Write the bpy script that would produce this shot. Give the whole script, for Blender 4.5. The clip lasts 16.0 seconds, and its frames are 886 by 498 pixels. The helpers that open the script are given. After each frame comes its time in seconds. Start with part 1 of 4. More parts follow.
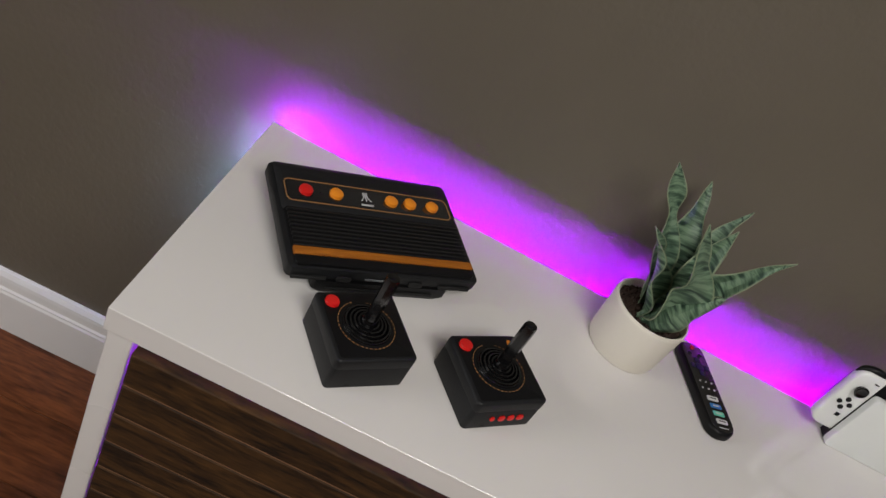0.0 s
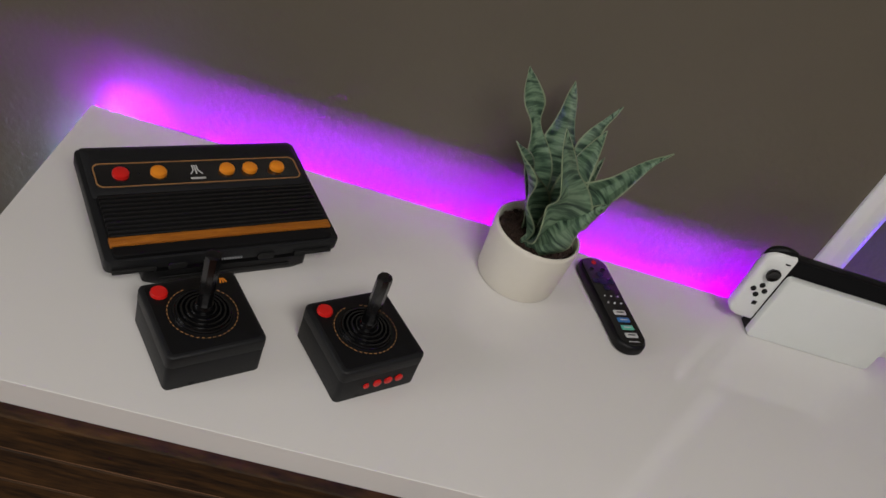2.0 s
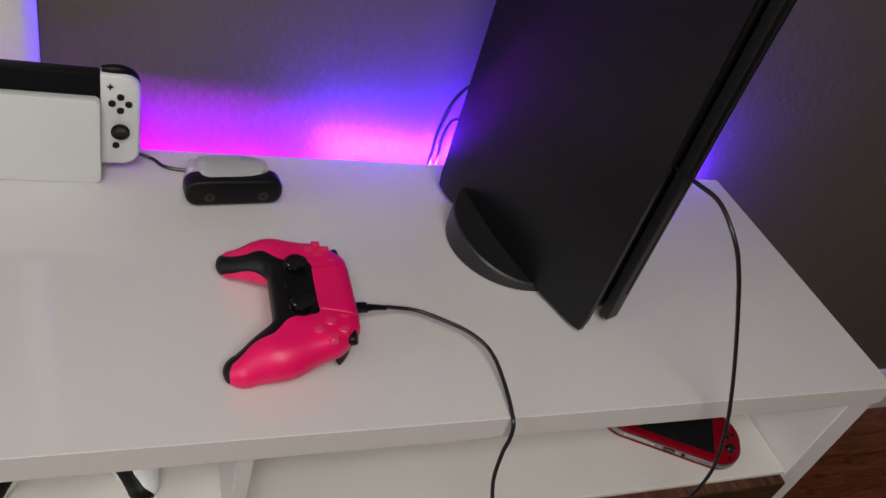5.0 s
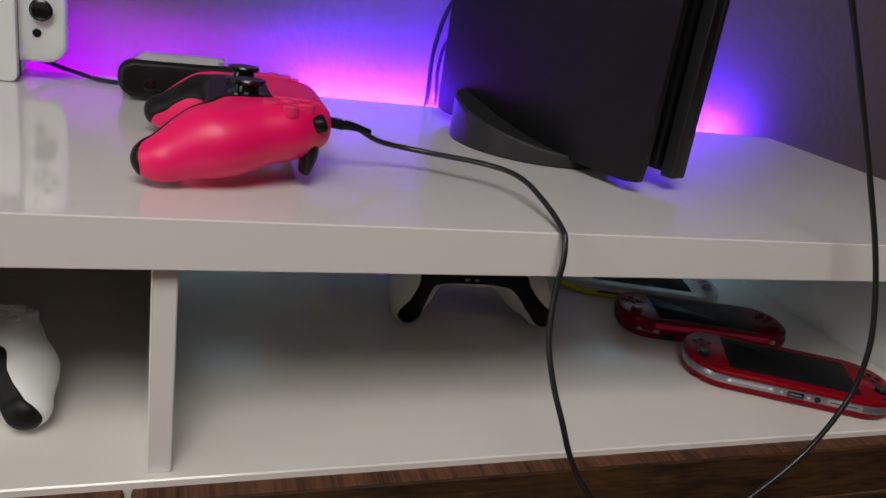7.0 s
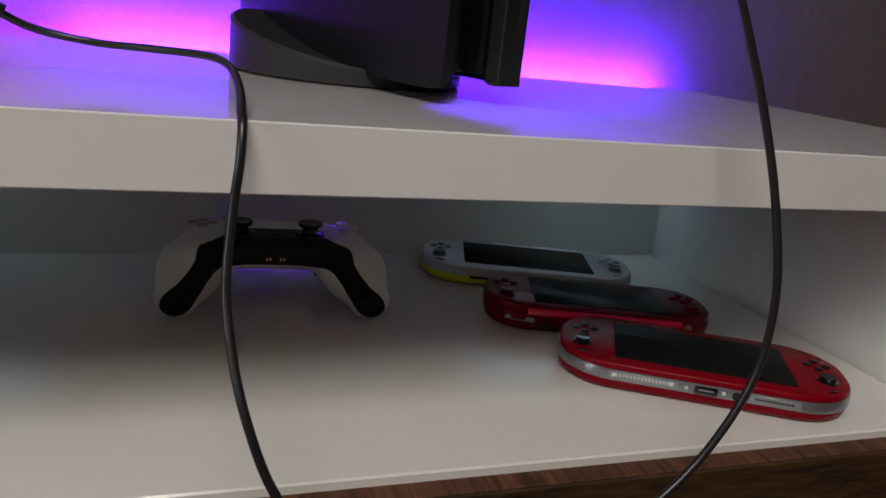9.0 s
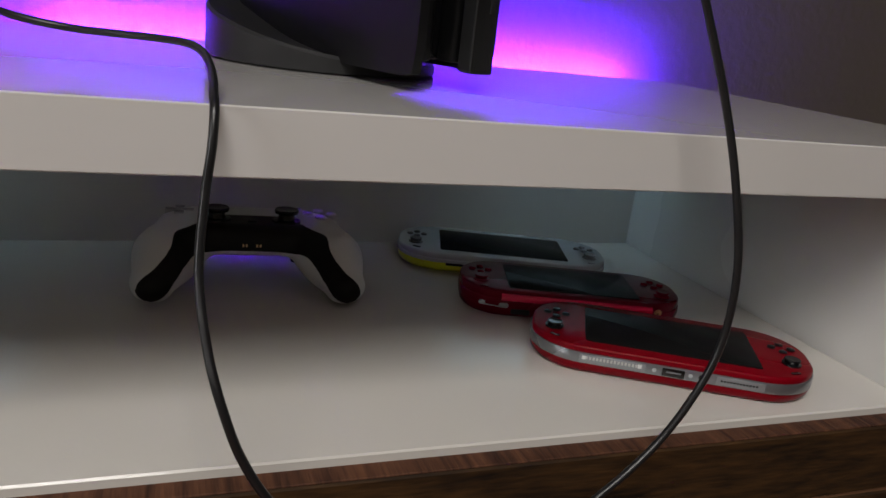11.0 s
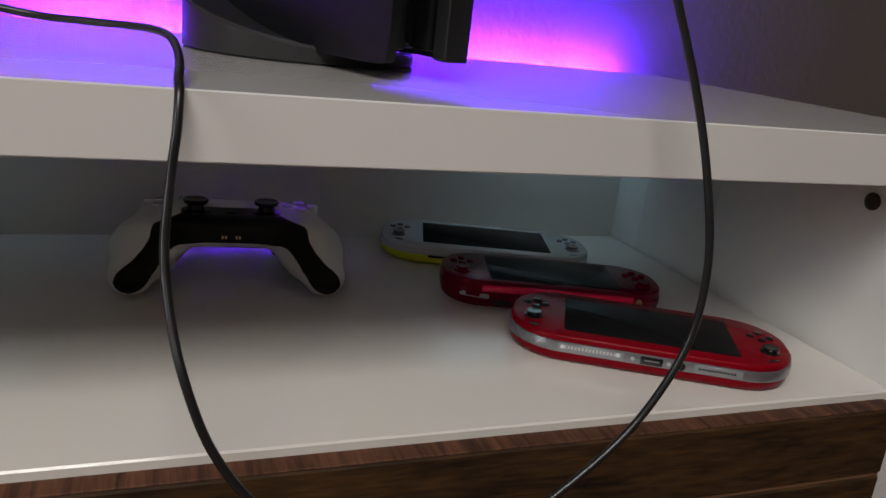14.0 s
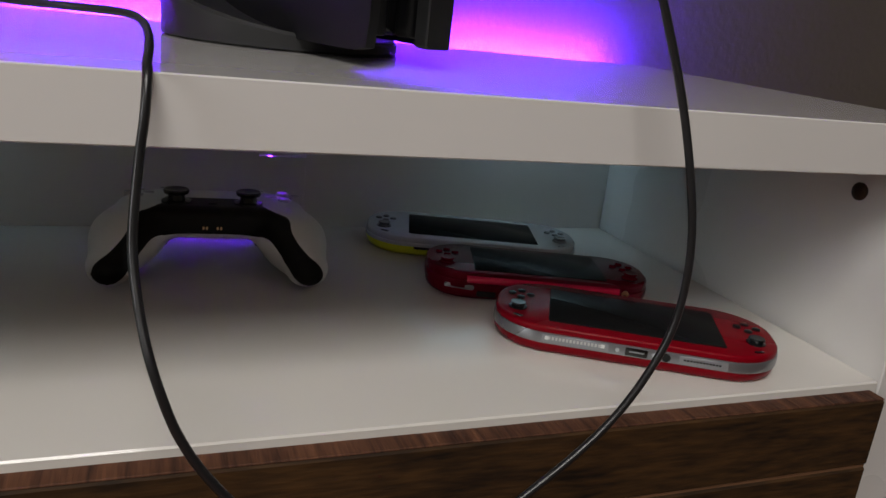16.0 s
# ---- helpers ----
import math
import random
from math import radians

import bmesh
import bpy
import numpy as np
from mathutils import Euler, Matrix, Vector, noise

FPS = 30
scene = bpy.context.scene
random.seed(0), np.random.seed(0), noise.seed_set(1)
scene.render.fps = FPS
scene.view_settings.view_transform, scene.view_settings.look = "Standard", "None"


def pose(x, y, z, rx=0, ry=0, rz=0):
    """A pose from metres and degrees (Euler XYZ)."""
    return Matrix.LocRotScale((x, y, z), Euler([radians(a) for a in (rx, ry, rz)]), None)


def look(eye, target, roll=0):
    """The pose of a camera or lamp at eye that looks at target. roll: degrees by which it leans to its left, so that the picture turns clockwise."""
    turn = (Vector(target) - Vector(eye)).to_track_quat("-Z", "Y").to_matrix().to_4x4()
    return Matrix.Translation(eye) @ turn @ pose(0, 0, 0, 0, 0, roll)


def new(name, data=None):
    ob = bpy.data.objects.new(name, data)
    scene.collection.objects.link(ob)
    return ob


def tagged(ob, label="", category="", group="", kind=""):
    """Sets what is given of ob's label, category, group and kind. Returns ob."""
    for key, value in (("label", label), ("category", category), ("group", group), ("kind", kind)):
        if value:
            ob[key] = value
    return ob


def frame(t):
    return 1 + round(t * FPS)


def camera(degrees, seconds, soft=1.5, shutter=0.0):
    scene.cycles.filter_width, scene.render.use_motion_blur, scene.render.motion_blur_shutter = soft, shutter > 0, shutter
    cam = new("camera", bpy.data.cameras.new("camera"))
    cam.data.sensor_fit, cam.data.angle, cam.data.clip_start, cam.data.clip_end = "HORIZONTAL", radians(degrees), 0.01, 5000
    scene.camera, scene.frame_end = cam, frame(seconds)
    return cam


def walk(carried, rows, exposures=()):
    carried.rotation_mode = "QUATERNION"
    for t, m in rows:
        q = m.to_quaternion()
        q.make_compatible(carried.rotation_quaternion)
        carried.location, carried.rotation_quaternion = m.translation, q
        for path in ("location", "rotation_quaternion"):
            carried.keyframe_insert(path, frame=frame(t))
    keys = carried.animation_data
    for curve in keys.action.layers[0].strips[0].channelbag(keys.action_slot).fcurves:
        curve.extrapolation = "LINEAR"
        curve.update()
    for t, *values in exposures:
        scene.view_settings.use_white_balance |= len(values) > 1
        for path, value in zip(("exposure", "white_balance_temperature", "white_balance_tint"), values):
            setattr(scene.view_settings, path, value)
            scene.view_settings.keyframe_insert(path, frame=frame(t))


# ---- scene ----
cam = camera(59.2, 16.0)

PATH = [
    (0, (0.168, -0.465, 1.208), (0.364, 1.152, 0.047), 31.7),
    (0.5, (0.143, -0.421, 1.189), (0.378, 1.178, 0.011), 30.5),
    (1, (0.141, -0.392, 1.19), (0.416, 1.182, -0.013), 28.7),
    (1.5, (0.189, -0.386, 1.19), (0.496, 1.174, -0.023), 26.3),
    (2, (0.282, -0.386, 1.201), (0.604, 1.166, -0.019), 23.7),
    (2.5, (0.381, -0.397, 1.215), (0.707, 1.162, 0.004), 21.2),
    (3, (0.491, -0.413, 1.219), (0.847, 1.153, 0.027), 19.3),
    (3.5, (0.593, -0.419, 1.231), (1.037, 1.113, 0.024), 19.0),
    (4, (0.704, -0.434, 1.23), (1.261, 1.062, 0.025), 18.7),
    (4.5, (0.842, -0.422, 1.222), (1.511, 1.02, 0.008), 18.9),
    (5, (1.021, -0.365, 1.176), (1.775, 1.02, -0.053), 19.1),
    (5.2, (1.066, -0.35, 1.152), (1.836, 1.02, -0.085), 19.0),
    (7.3, (1.136, -0.426, 0.777), (1.786, 1.37, 0.184), 7.7),
    (7.5, (1.162, -0.44, 0.781), (1.79, 1.374, 0.221), 7.3),
    (8, (1.234, -0.401, 0.748), (1.84, 1.429, 0.217), 6.8),
    (8.5, (1.304, -0.328, 0.714), (1.927, 1.495, 0.175), 6.1),
    (9, (1.318, -0.305, 0.695), (1.971, 1.5, 0.134), 6.1),
    (9.5, (1.325, -0.314, 0.693), (1.996, 1.48, 0.115), 6.1),
    (12, (1.318, -0.316, 0.696), (2.021, 1.466, 0.124), 6.7),
    (12.5, (1.319, -0.317, 0.697), (2.022, 1.467, 0.127), 6.7),
    (13, (1.322, -0.317, 0.695), (2.027, 1.464, 0.12), 6.5),
    (13.5, (1.326, -0.318, 0.69), (2.03, 1.463, 0.115), 6.3),
    (14, (1.331, -0.32, 0.689), (2.037, 1.46, 0.114), 6.3),
    (14.5, (1.331, -0.32, 0.686), (2.04, 1.459, 0.109), 6.3),
    (15, (1.33, -0.317, 0.686), (2.042, 1.457, 0.1), 6.4),
    (15.5, (1.331, -0.315, 0.685), (2.048, 1.456, 0.095), 6.4),
    (16, (1.34, -0.318, 0.685), (2.059, 1.454, 0.1), 6.4),
]
walk(cam, [(t, look(eye, target, roll)) for t, eye, target, roll in PATH],
     [(0, 0.12), (1.5, -0.02), (3.0, -0.22), (4.0, -0.22), (5.2, 0.0), (7.3, 0.06), (9.0, 0.02), (16, 0.12)])

# ---------------------------------------------------------------- light
H = 0.651          # height of the stand's top
TOP_T = 0.029
SHELF = 0.487
DEPTH = 0.385
LONG = 1.825
WALL = 0.412

world = bpy.data.worlds.new("sky")
world.use_nodes = True
scene.world = world
wn = world.node_tree.nodes
sky = wn.new("ShaderNodeTexSky")
sky.sky_type = "NISHITA"
sky.sun_disc = False
sky.sun_elevation = radians(35)
sky.sun_rotation = radians(160)
world.node_tree.links.new(sky.outputs[0], wn["Background"].inputs[0])
wn["Background"].inputs[1].default_value = 0.08


def area(name, m, sx, sy, watts, color):
    data = bpy.data.lights.new(name, "AREA")
    data.shape, data.size, data.size_y, data.energy, data.color = "RECTANGLE", sx, sy, watts, color
    ob = new(name, data)
    ob.matrix_world = m
    return ob


# an added ceiling lamp, out of view, and daylight through the window in the west wall
area("assumed_ceiling_light", pose(0.75, -1.5, 2.40), 1.2, 1.2, 46, (1.0, 0.96, 0.91))
area("window_light", look((-2.16, -1.15, 1.55), (1.2, 0.1, 0.7)), 1.3, 1.2, 24, (0.98, 0.96, 0.94))


# ---------------------------------------------------------------- materials
def mat(name, color, rough=0.5, metal=0.0, var=0.08, scale=30.0, bump=0.0, bump_scale=200.0, coat=0.0, spec=0.5, rvar=0.06):
    m = bpy.data.materials.new(name)
    m.use_nodes = True
    nt = m.node_tree
    b = nt.nodes["Principled BSDF"]
    b.inputs["Roughness"].default_value = rough
    b.inputs["Metallic"].default_value = metal
    b.inputs["Specular IOR Level"].default_value = spec
    b.inputs["Coat Weight"].default_value = coat
    b.inputs["Coat Roughness"].default_value = 0.08
    tc = nt.nodes.new("ShaderNodeTexCoord")
    n1 = nt.nodes.new("ShaderNodeTexNoise")
    n1.inputs["Scale"].default_value = scale
    n1.inputs["Detail"].default_value = 6
    n2 = nt.nodes.new("ShaderNodeTexNoise")
    n2.inputs["Scale"].default_value = scale * 0.13
    n2.inputs["Detail"].default_value = 3
    add = nt.nodes.new("ShaderNodeMath")
    add.operation = "ADD"
    ramp = nt.nodes.new("ShaderNodeMapRange")
    ramp.inputs[1].default_value, ramp.inputs[2].default_value = 0.6, 1.4
    ramp.inputs[3].default_value, ramp.inputs[4].default_value = 1 - var, 1 + var
    mul = nt.nodes.new("ShaderNodeVectorMath")
    mul.operation = "SCALE"
    mul.inputs[0].default_value = color[:3]
    for n in (n1, n2):
        nt.links.new(tc.outputs["Object"], n.inputs["Vector"])
    nt.links.new(n1.outputs["Fac"], add.inputs[0])
    nt.links.new(n2.outputs["Fac"], add.inputs[1])
    nt.links.new(add.outputs[0], ramp.inputs[0])
    nt.links.new(ramp.outputs[0], mul.inputs["Scale"])
    nt.links.new(mul.outputs[0], b.inputs["Base Color"])
    rr_ = nt.nodes.new("ShaderNodeMapRange")
    rr_.inputs[1].default_value, rr_.inputs[2].default_value = 0.3, 0.7
    rr_.inputs[3].default_value, rr_.inputs[4].default_value = max(0.02, rough - rvar), rough + rvar
    nt.links.new(n2.outputs["Fac"], rr_.inputs[0])
    nt.links.new(rr_.outputs[0], b.inputs["Roughness"])
    if bump > 0:
        n3 = nt.nodes.new("ShaderNodeTexNoise")
        n3.inputs["Scale"].default_value = bump_scale
        n3.inputs["Detail"].default_value = 3
        bp = nt.nodes.new("ShaderNodeBump")
        bp.inputs["Strength"].default_value = 1.0
        bp.inputs["Distance"].default_value = bump
        nt.links.new(tc.outputs["Object"], n3.inputs["Vector"])
        nt.links.new(n3.outputs["Fac"], bp.inputs["Height"])
        nt.links.new(bp.outputs[0], b.inputs["Normal"])
    return m


def wood(name, dark, light, rough, stretch=(1.0, 14.0, 14.0), rand=0.35, coat=0.0):
    """Grain along the object's x."""
    m = bpy.data.materials.new(name)
    m.use_nodes = True
    nt = m.node_tree
    b = nt.nodes["Principled BSDF"]
    b.inputs["Roughness"].default_value = rough
    b.inputs["Specular IOR Level"].default_value = 0.3
    b.inputs["Coat Weight"].default_value = coat
    b.inputs["Coat Roughness"].default_value = 0.15
    tc = nt.nodes.new("ShaderNodeTexCoord")
    info = nt.nodes.new("ShaderNodeObjectInfo")
    mp = nt.nodes.new("ShaderNodeMapping")
    mp.inputs["Scale"].default_value = stretch
    off = nt.nodes.new("ShaderNodeVectorMath")
    off.operation = "SCALE"
    off.inputs[0].default_value = (7.0, 3.0, 5.0)
    nt.links.new(info.outputs["Random"], off.inputs["Scale"])
    nt.links.new(off.outputs[0], mp.inputs["Location"])
    nt.links.new(tc.outputs["Object"], mp.inputs["Vector"])
    n1 = nt.nodes.new("ShaderNodeTexNoise")
    n1.inputs["Scale"].default_value, n1.inputs["Detail"].default_value = 4.0, 8
    n1.inputs["Distortion"].default_value = 1.2
    n2 = nt.nodes.new("ShaderNodeTexNoise")
    n2.inputs["Scale"].default_value, n2.inputs["Detail"].default_value = 22.0, 5
    for n in (n1, n2):
        nt.links.new(mp.outputs[0], n.inputs["Vector"])
    mixf = nt.nodes.new("ShaderNodeMix")
    mixf.inputs[0].default_value = 0.4
    nt.links.new(n1.outputs["Fac"], mixf.inputs[2])
    nt.links.new(n2.outputs["Fac"], mixf.inputs[3])
    cr = nt.nodes.new("ShaderNodeValToRGB")
    cr.color_ramp.elements[0].position, cr.color_ramp.elements[1].position = 0.36, 0.66
    cr.color_ramp.elements[0].color, cr.color_ramp.elements[1].color = (*dark, 1), (*light, 1)
    nt.links.new(mixf.outputs[0], cr.inputs[0])
    rm = nt.nodes.new("ShaderNodeMapRange")
    rm.inputs[3].default_value, rm.inputs[4].default_value = 1 - rand, 1 + rand
    nt.links.new(info.outputs["Random"], rm.inputs[0])
    sc = nt.nodes.new("ShaderNodeVectorMath")
    sc.operation = "SCALE"
    nt.links.new(cr.outputs[0], sc.inputs[0])
    nt.links.new(rm.outputs[0], sc.inputs["Scale"])
    nt.links.new(sc.outputs[0], b.inputs["Base Color"])
    bp = nt.nodes.new("ShaderNodeBump")
    bp.inputs["Distance"].default_value = 0.0006
    nt.links.new(n2.outputs["Fac"], bp.inputs["Height"])
    nt.links.new(bp.outputs[0], b.inputs["Normal"])
    return m


def glow(name, color, strength):
    m = bpy.data.materials.new(name)
    m.use_nodes = True
    nt = m.node_tree
    b = nt.nodes["Principled BSDF"]
    b.inputs["Base Color"].default_value = (0.8, 0.8, 0.8, 1)
    b.inputs["Emission Color"].default_value = (*color, 1)
    b.inputs["Emission Strength"].default_value = strength
    return m


M_LAM = mat("white_laminate", (0.71, 0.693, 0.672), 0.09, var=0.02, scale=9, coat=0.4, rvar=0.02)
M_SHELF = mat("shelf_laminate", (0.70, 0.675, 0.630), 0.17, var=0.03, scale=7, coat=0.15, rvar=0.04)
M_EDGE = mat("white_edge_band", (0.70, 0.685, 0.665), 0.3, var=0.03, scale=25)
M_WALL = mat("taupe_wall_paint", (0.122, 0.105, 0.079), 0.50, var=0.05, scale=14, bump=0.0009, bump_scale=105)
M_CEIL = mat("ceiling_paint", (0.75, 0.74, 0.72), 0.9, var=0.02, bump=0.001, bump_scale=60)
M_TRIM = mat("white_trim_paint", (0.75, 0.74, 0.73), 0.35, var=0.02)
M_FLOOR = wood("reddish_floor_wood", (0.050, 0.014, 0.005), (0.20, 0.062, 0.020), 0.32, (1.5, 9, 9), 0.3, 0.15)
M_DOOR = wood("dark_rustic_wood", (0.0085, 0.0036, 0.0008), (0.066, 0.030, 0.0075), 0.75, (2.4, 10, 15), 0.12)
M_SAWN = wood("sawn_reddish_wood", (0.030, 0.010, 0.005), (0.16, 0.065, 0.032), 0.75, (26.0, 1.2, 1.0), 0.1)
M_JOINT_LIGHT = mat("lit_joint_edge", (0.17, 0.085, 0.042), 0.6, var=0.2)
M_BLACK = mat("matte_black_plastic", (0.0045, 0.0045, 0.005), 0.42, var=0.1, spec=0.22, scale=60, bump=0.0001, bump_scale=1800)
M_GREYBLACK = mat("charcoal_plastic", (0.010, 0.0105, 0.0115), 0.5, var=0.1, spec=0.24, scale=50, bump=0.00012, bump_scale=1600)
M_FOOT = mat("grey_foot_plastic", (0.017, 0.0173, 0.0185), 0.45, var=0.08, scale=50, bump=0.0001, bump_scale=1600)
M_RIB = mat("rib_plastic", (0.008, 0.008, 0.0085), 0.36, var=0.1, spec=0.35)
M_PLATE = mat("satin_black_plate", (0.0055, 0.0055, 0.0064), 0.36, var=0.08, spec=0.30, bump=0.00008, bump_scale=1700)
M_GLOSS = mat("gloss_black", (0.006, 0.006, 0.007), 0.12, var=0.1, coat=0.4)
M_RUBBER = mat("black_rubber", (0.0035, 0.0035, 0.004), 0.20, var=0.1)
M_RED = mat("red_button", (0.62, 0.012, 0.01), 0.35, var=0.06)
M_ORANGE = mat("orange_button", (0.80, 0.26, 0.015), 0.38, var=0.05)
M_GOLD = mat("tan_line_print", (0.34, 0.17, 0.06), 0.5)
M_STRIPEWOOD = wood("orange_wood_strip", (0.28, 0.085, 0.008), (0.50, 0.17, 0.016), 0.45, (4, 60, 60), 0.02)
M_PRINT = mat("pale_print", (0.55, 0.55, 0.54), 0.5)
M_CERAMIC = mat("cream_ceramic", (0.70, 0.66, 0.58), 0.45, var=0.03, scale=18, bump=0.0003, bump_scale=120)
M_SOIL = mat("dark_soil", (0.035, 0.018, 0.012), 0.9, var=0.6, scale=120)
M_WHITE = mat("white_plastic", (0.74, 0.75, 0.74), 0.4, var=0.015, scale=40, bump=0.00004, bump_scale=2500)
M_DOCK = mat("dock_white_plastic", (0.70, 0.72, 0.70), 0.42, var=0.02, scale=30)
M_MOUNT = mat("pale_grey_plastic", (0.46, 0.46, 0.47), 0.4, var=0.03, scale=40)
M_PINK = mat("hot_pink_plastic", (0.86, 0.004, 0.125), 0.40, var=0.03, scale=40, bump=0.00004, bump_scale=2500)
M_PINK2 = mat("pink_button", (0.82, 0.03, 0.14), 0.22, var=0.03)
M_CLEAR = mat("pale_button", (0.60, 0.61, 0.63), 0.15, var=0.03, coat=0.4)
M_CRED = mat("candy_red", (0.19, 0.001, 0.007), 0.28, metal=0.0, var=0.06, spec=0.10, coat=0.0)
M_GLOSSRED = mat("gloss_red", (0.74, 0.010, 0.07), 0.12, var=0.03, coat=0.5)
M_DRED = mat("deep_red_metallic", (0.135, 0.001, 0.012), 0.26, metal=0.25, var=0.06, spec=0.12, coat=0.0)
M_SILVER = mat("silver_plastic", (0.27, 0.28, 0.30), 0.28, metal=0.7, var=0.04)
M_GREYF = mat("pale_grey_face", (0.50, 0.53, 0.56), 0.25, var=0.03, coat=0.4)
M_LIME = mat("lime_plastic", (0.70, 0.76, 0.012), 0.3, var=0.04, coat=0.3)
M_SCREEN = mat("dark_screen", (0.010, 0.010, 0.0105), 0.18, var=0.02, spec=0.02, rvar=0.02)
M_RIMLAB = mat("grey_label", (0.30, 0.31, 0.33), 0.35, metal=0.4)
M_CONTACT = mat("brass_contact", (0.75, 0.5, 0.25), 0.3, metal=1.0)
M_CABLE = mat("black_cable", (0.013, 0.013, 0.014), 0.32, var=0.1)
# near-black, puts the shade inside holes, slots and gaps into the colour
M_DEEP = mat("deep_recess", (0.004, 0.004, 0.004), 0.8)
M_BRONZE = mat("dark_bronze", (0.035, 0.018, 0.01), 0.35, metal=0.6, var=0.2)
M_BLUELAB = mat("blue_label", (0.03, 0.16, 0.42), 0.4)
M_GREENLAB = mat("green_label", (0.12, 0.5, 0.36), 0.4)
M_PURPLE = mat("violet_keys", (0.014, 0.010, 0.06), 0.4)
M_PALE = mat("grey_spine_print", (0.26, 0.25, 0.25), 0.4)
M_LED_A = glow("violet_led", (0.34, 0.0, 1.0), 1650)
M_LED_B = glow("blue_violet_led", (0.078, 0.008, 1.0), 4800)
M_CUTOUT_GLOW = glow("added_violet_glow", (0.10, 0.004, 1.0), 1400)
M_LED_A2 = glow("magenta_led", (0.34, 0.0, 1.0), 300)
M_LED_W2 = glow("added_pale_blue_glow", (0.35, 0.6, 1.0), 190)
M_BAY_GLOW = glow("added_bay_glow", (0.50, 0.80, 1.0), 5.2)


# ---------------------------------------------------------------- mesh tools
def mesh_from(name, bm, material, smooth=False):
    bmesh.ops.recalc_face_normals(bm, faces=bm.faces)
    me = bpy.data.meshes.new(name)
    bm.to_mesh(me)
    bm.free()
    me.materials.append(material)
    if smooth:
        me.polygons.foreach_set("use_smooth", [True] * len(me.polygons))
        me.set_sharp_from_angle(angle=radians(38))
    return me


def part(name, bm, material, parent, label="", smooth=True):
    ob = new(name, mesh_from(name, bm, material, smooth))
    ob.parent = parent
    return tagged(ob, label)


def thing(name, m, label, category, group="", kind=""):
    ob = new(name)
    ob.empty_display_size = 0.02
    ob.matrix_world = m
    return tagged(ob, label, category, group, kind)


def solo(name, bm, material, m, label, category, group="", kind="", smooth=True):
    ob = new(name, mesh_from(name, bm, material, smooth))
    ob.matrix_world = m
    return tagged(ob, label, category, group, kind)


I = Matrix.Identity(4)


def loft(bm, rings, m=I, cap=True):
    vs = [[bm.verts.new(m @ Vector(p)) for p in r] for r in rings]
    n = len(vs[0])
    for a, b in zip(vs, vs[1:]):
        for i in range(n):
            bm.faces.new((a[i], a[(i + 1) % n], b[(i + 1) % n], b[i]))
    if cap:
        bm.faces.new(list(reversed(vs[0])))
        bm.faces.new(vs[-1])
    return bm


def rr(hx, hy, r, n=4, z=0.0, cx=0.0, cy=0.0):
    """A rounded rectangle, half sizes hx, hy."""
    r = max(min(r, hx, hy), 1e-5)
    out = []
    for qx, qy, a0 in ((1, 1, 0), (-1, 1, 90), (-1, -1, 180), (1, -1, 270)):
        for k in range(n + 1):
            a = radians(a0 + 90 * k / n)
            out.append((cx + qx * (hx - r) + r * math.cos(a), cy + qy * (hy - r) + r * math.sin(a), z))
    return out


def slab(bm, hx, hy, r, z0, z1, b=0.001, n=4, m=I, cx=0.0, cy=0.0, steps=2, bb=None):
    """A rounded slab with eased top (b) and bottom (bb) edges."""
    bb = b if bb is None else bb
    rings = []
    for k in range(steps + 1):
        a = math.pi / 2 * k / steps
        i = bb * (1 - math.sin(a))
        rings.append(rr(hx - i, hy - i, r - i, n, z0 + bb * (1 - math.cos(a)), cx, cy))
    for k in range(steps + 1):
        a = math.pi / 2 * k / steps
        i = b * (1 - math.cos(a))
        rings.append(rr(hx - i, hy - i, r - i, n, z1 - b + b * math.sin(a), cx, cy))
    return loft(bm, rings, m)


def box(bm, x0, x1, y0, y1, z0, z1, b=0.0008, m=I):
    return slab(bm, (x1 - x0) / 2, (y1 - y0) / 2, b, z0, z1, b, 1, m, (x0 + x1) / 2, (y0 + y1) / 2, 1)


def B():
    return bmesh.new()


def turned(bm, profile, n=32, m=I, cap=True):
    """A lathe: profile of (radius, z) from the bottom up."""
    rings = [[(r * math.cos(2 * math.pi * k / n), r * math.sin(2 * math.pi * k / n), z) for k in range(n)] for r, z in profile]
    return loft(bm, rings, m, cap)


def catmull(pts, per=8):
    P = [Vector(p) for p in pts]
    P = [P[0] * 2 - P[1]] + P + [P[-1] * 2 - P[-2]]
    out = []
    for i in range(1, len(P) - 2):
        for k in range(per):
            t = k / per
            a, b, c, d = P[i - 1], P[i], P[i + 1], P[i + 2]
            out.append(0.5 * (2 * b + (c - a) * t + (2 * a - 5 * b + 4 * c - d) * t * t + (3 * b - a - 3 * c + d) * t ** 3))
    out.append(P[-2])
    return out


def tube(bm, pts, r, n=10, per=8):
    C = catmull(pts, per)
    rings = []
    up = Vector((0.3, 0.2, 1)).normalized()
    for i, c in enumerate(C):
        d = (C[min(i + 1, len(C) - 1)] - C[max(i - 1, 0)]).normalized()
        u = (up - d * up.dot(d)).normalized()
        up = u
        v = d.cross(u)
        rr_k = r(i / (len(C) - 1)) if callable(r) else r
        rings.append([c + (u * math.cos(2 * math.pi * k / n) + v * math.sin(2 * math.pi * k / n)) * rr_k for k in range(n)])
    return loft(bm, rings)


# signed distances, for moulded shapes
def sd_cone(p, a, b, ra, rb):
    a, b = np.array(a), np.array(b)
    ab = b - a
    t = np.clip(((p - a) @ ab) / (ab @ ab), 0, 1)
    return np.linalg.norm(p - a - t[..., None] * ab, axis=-1) - (ra + t * (rb - ra))


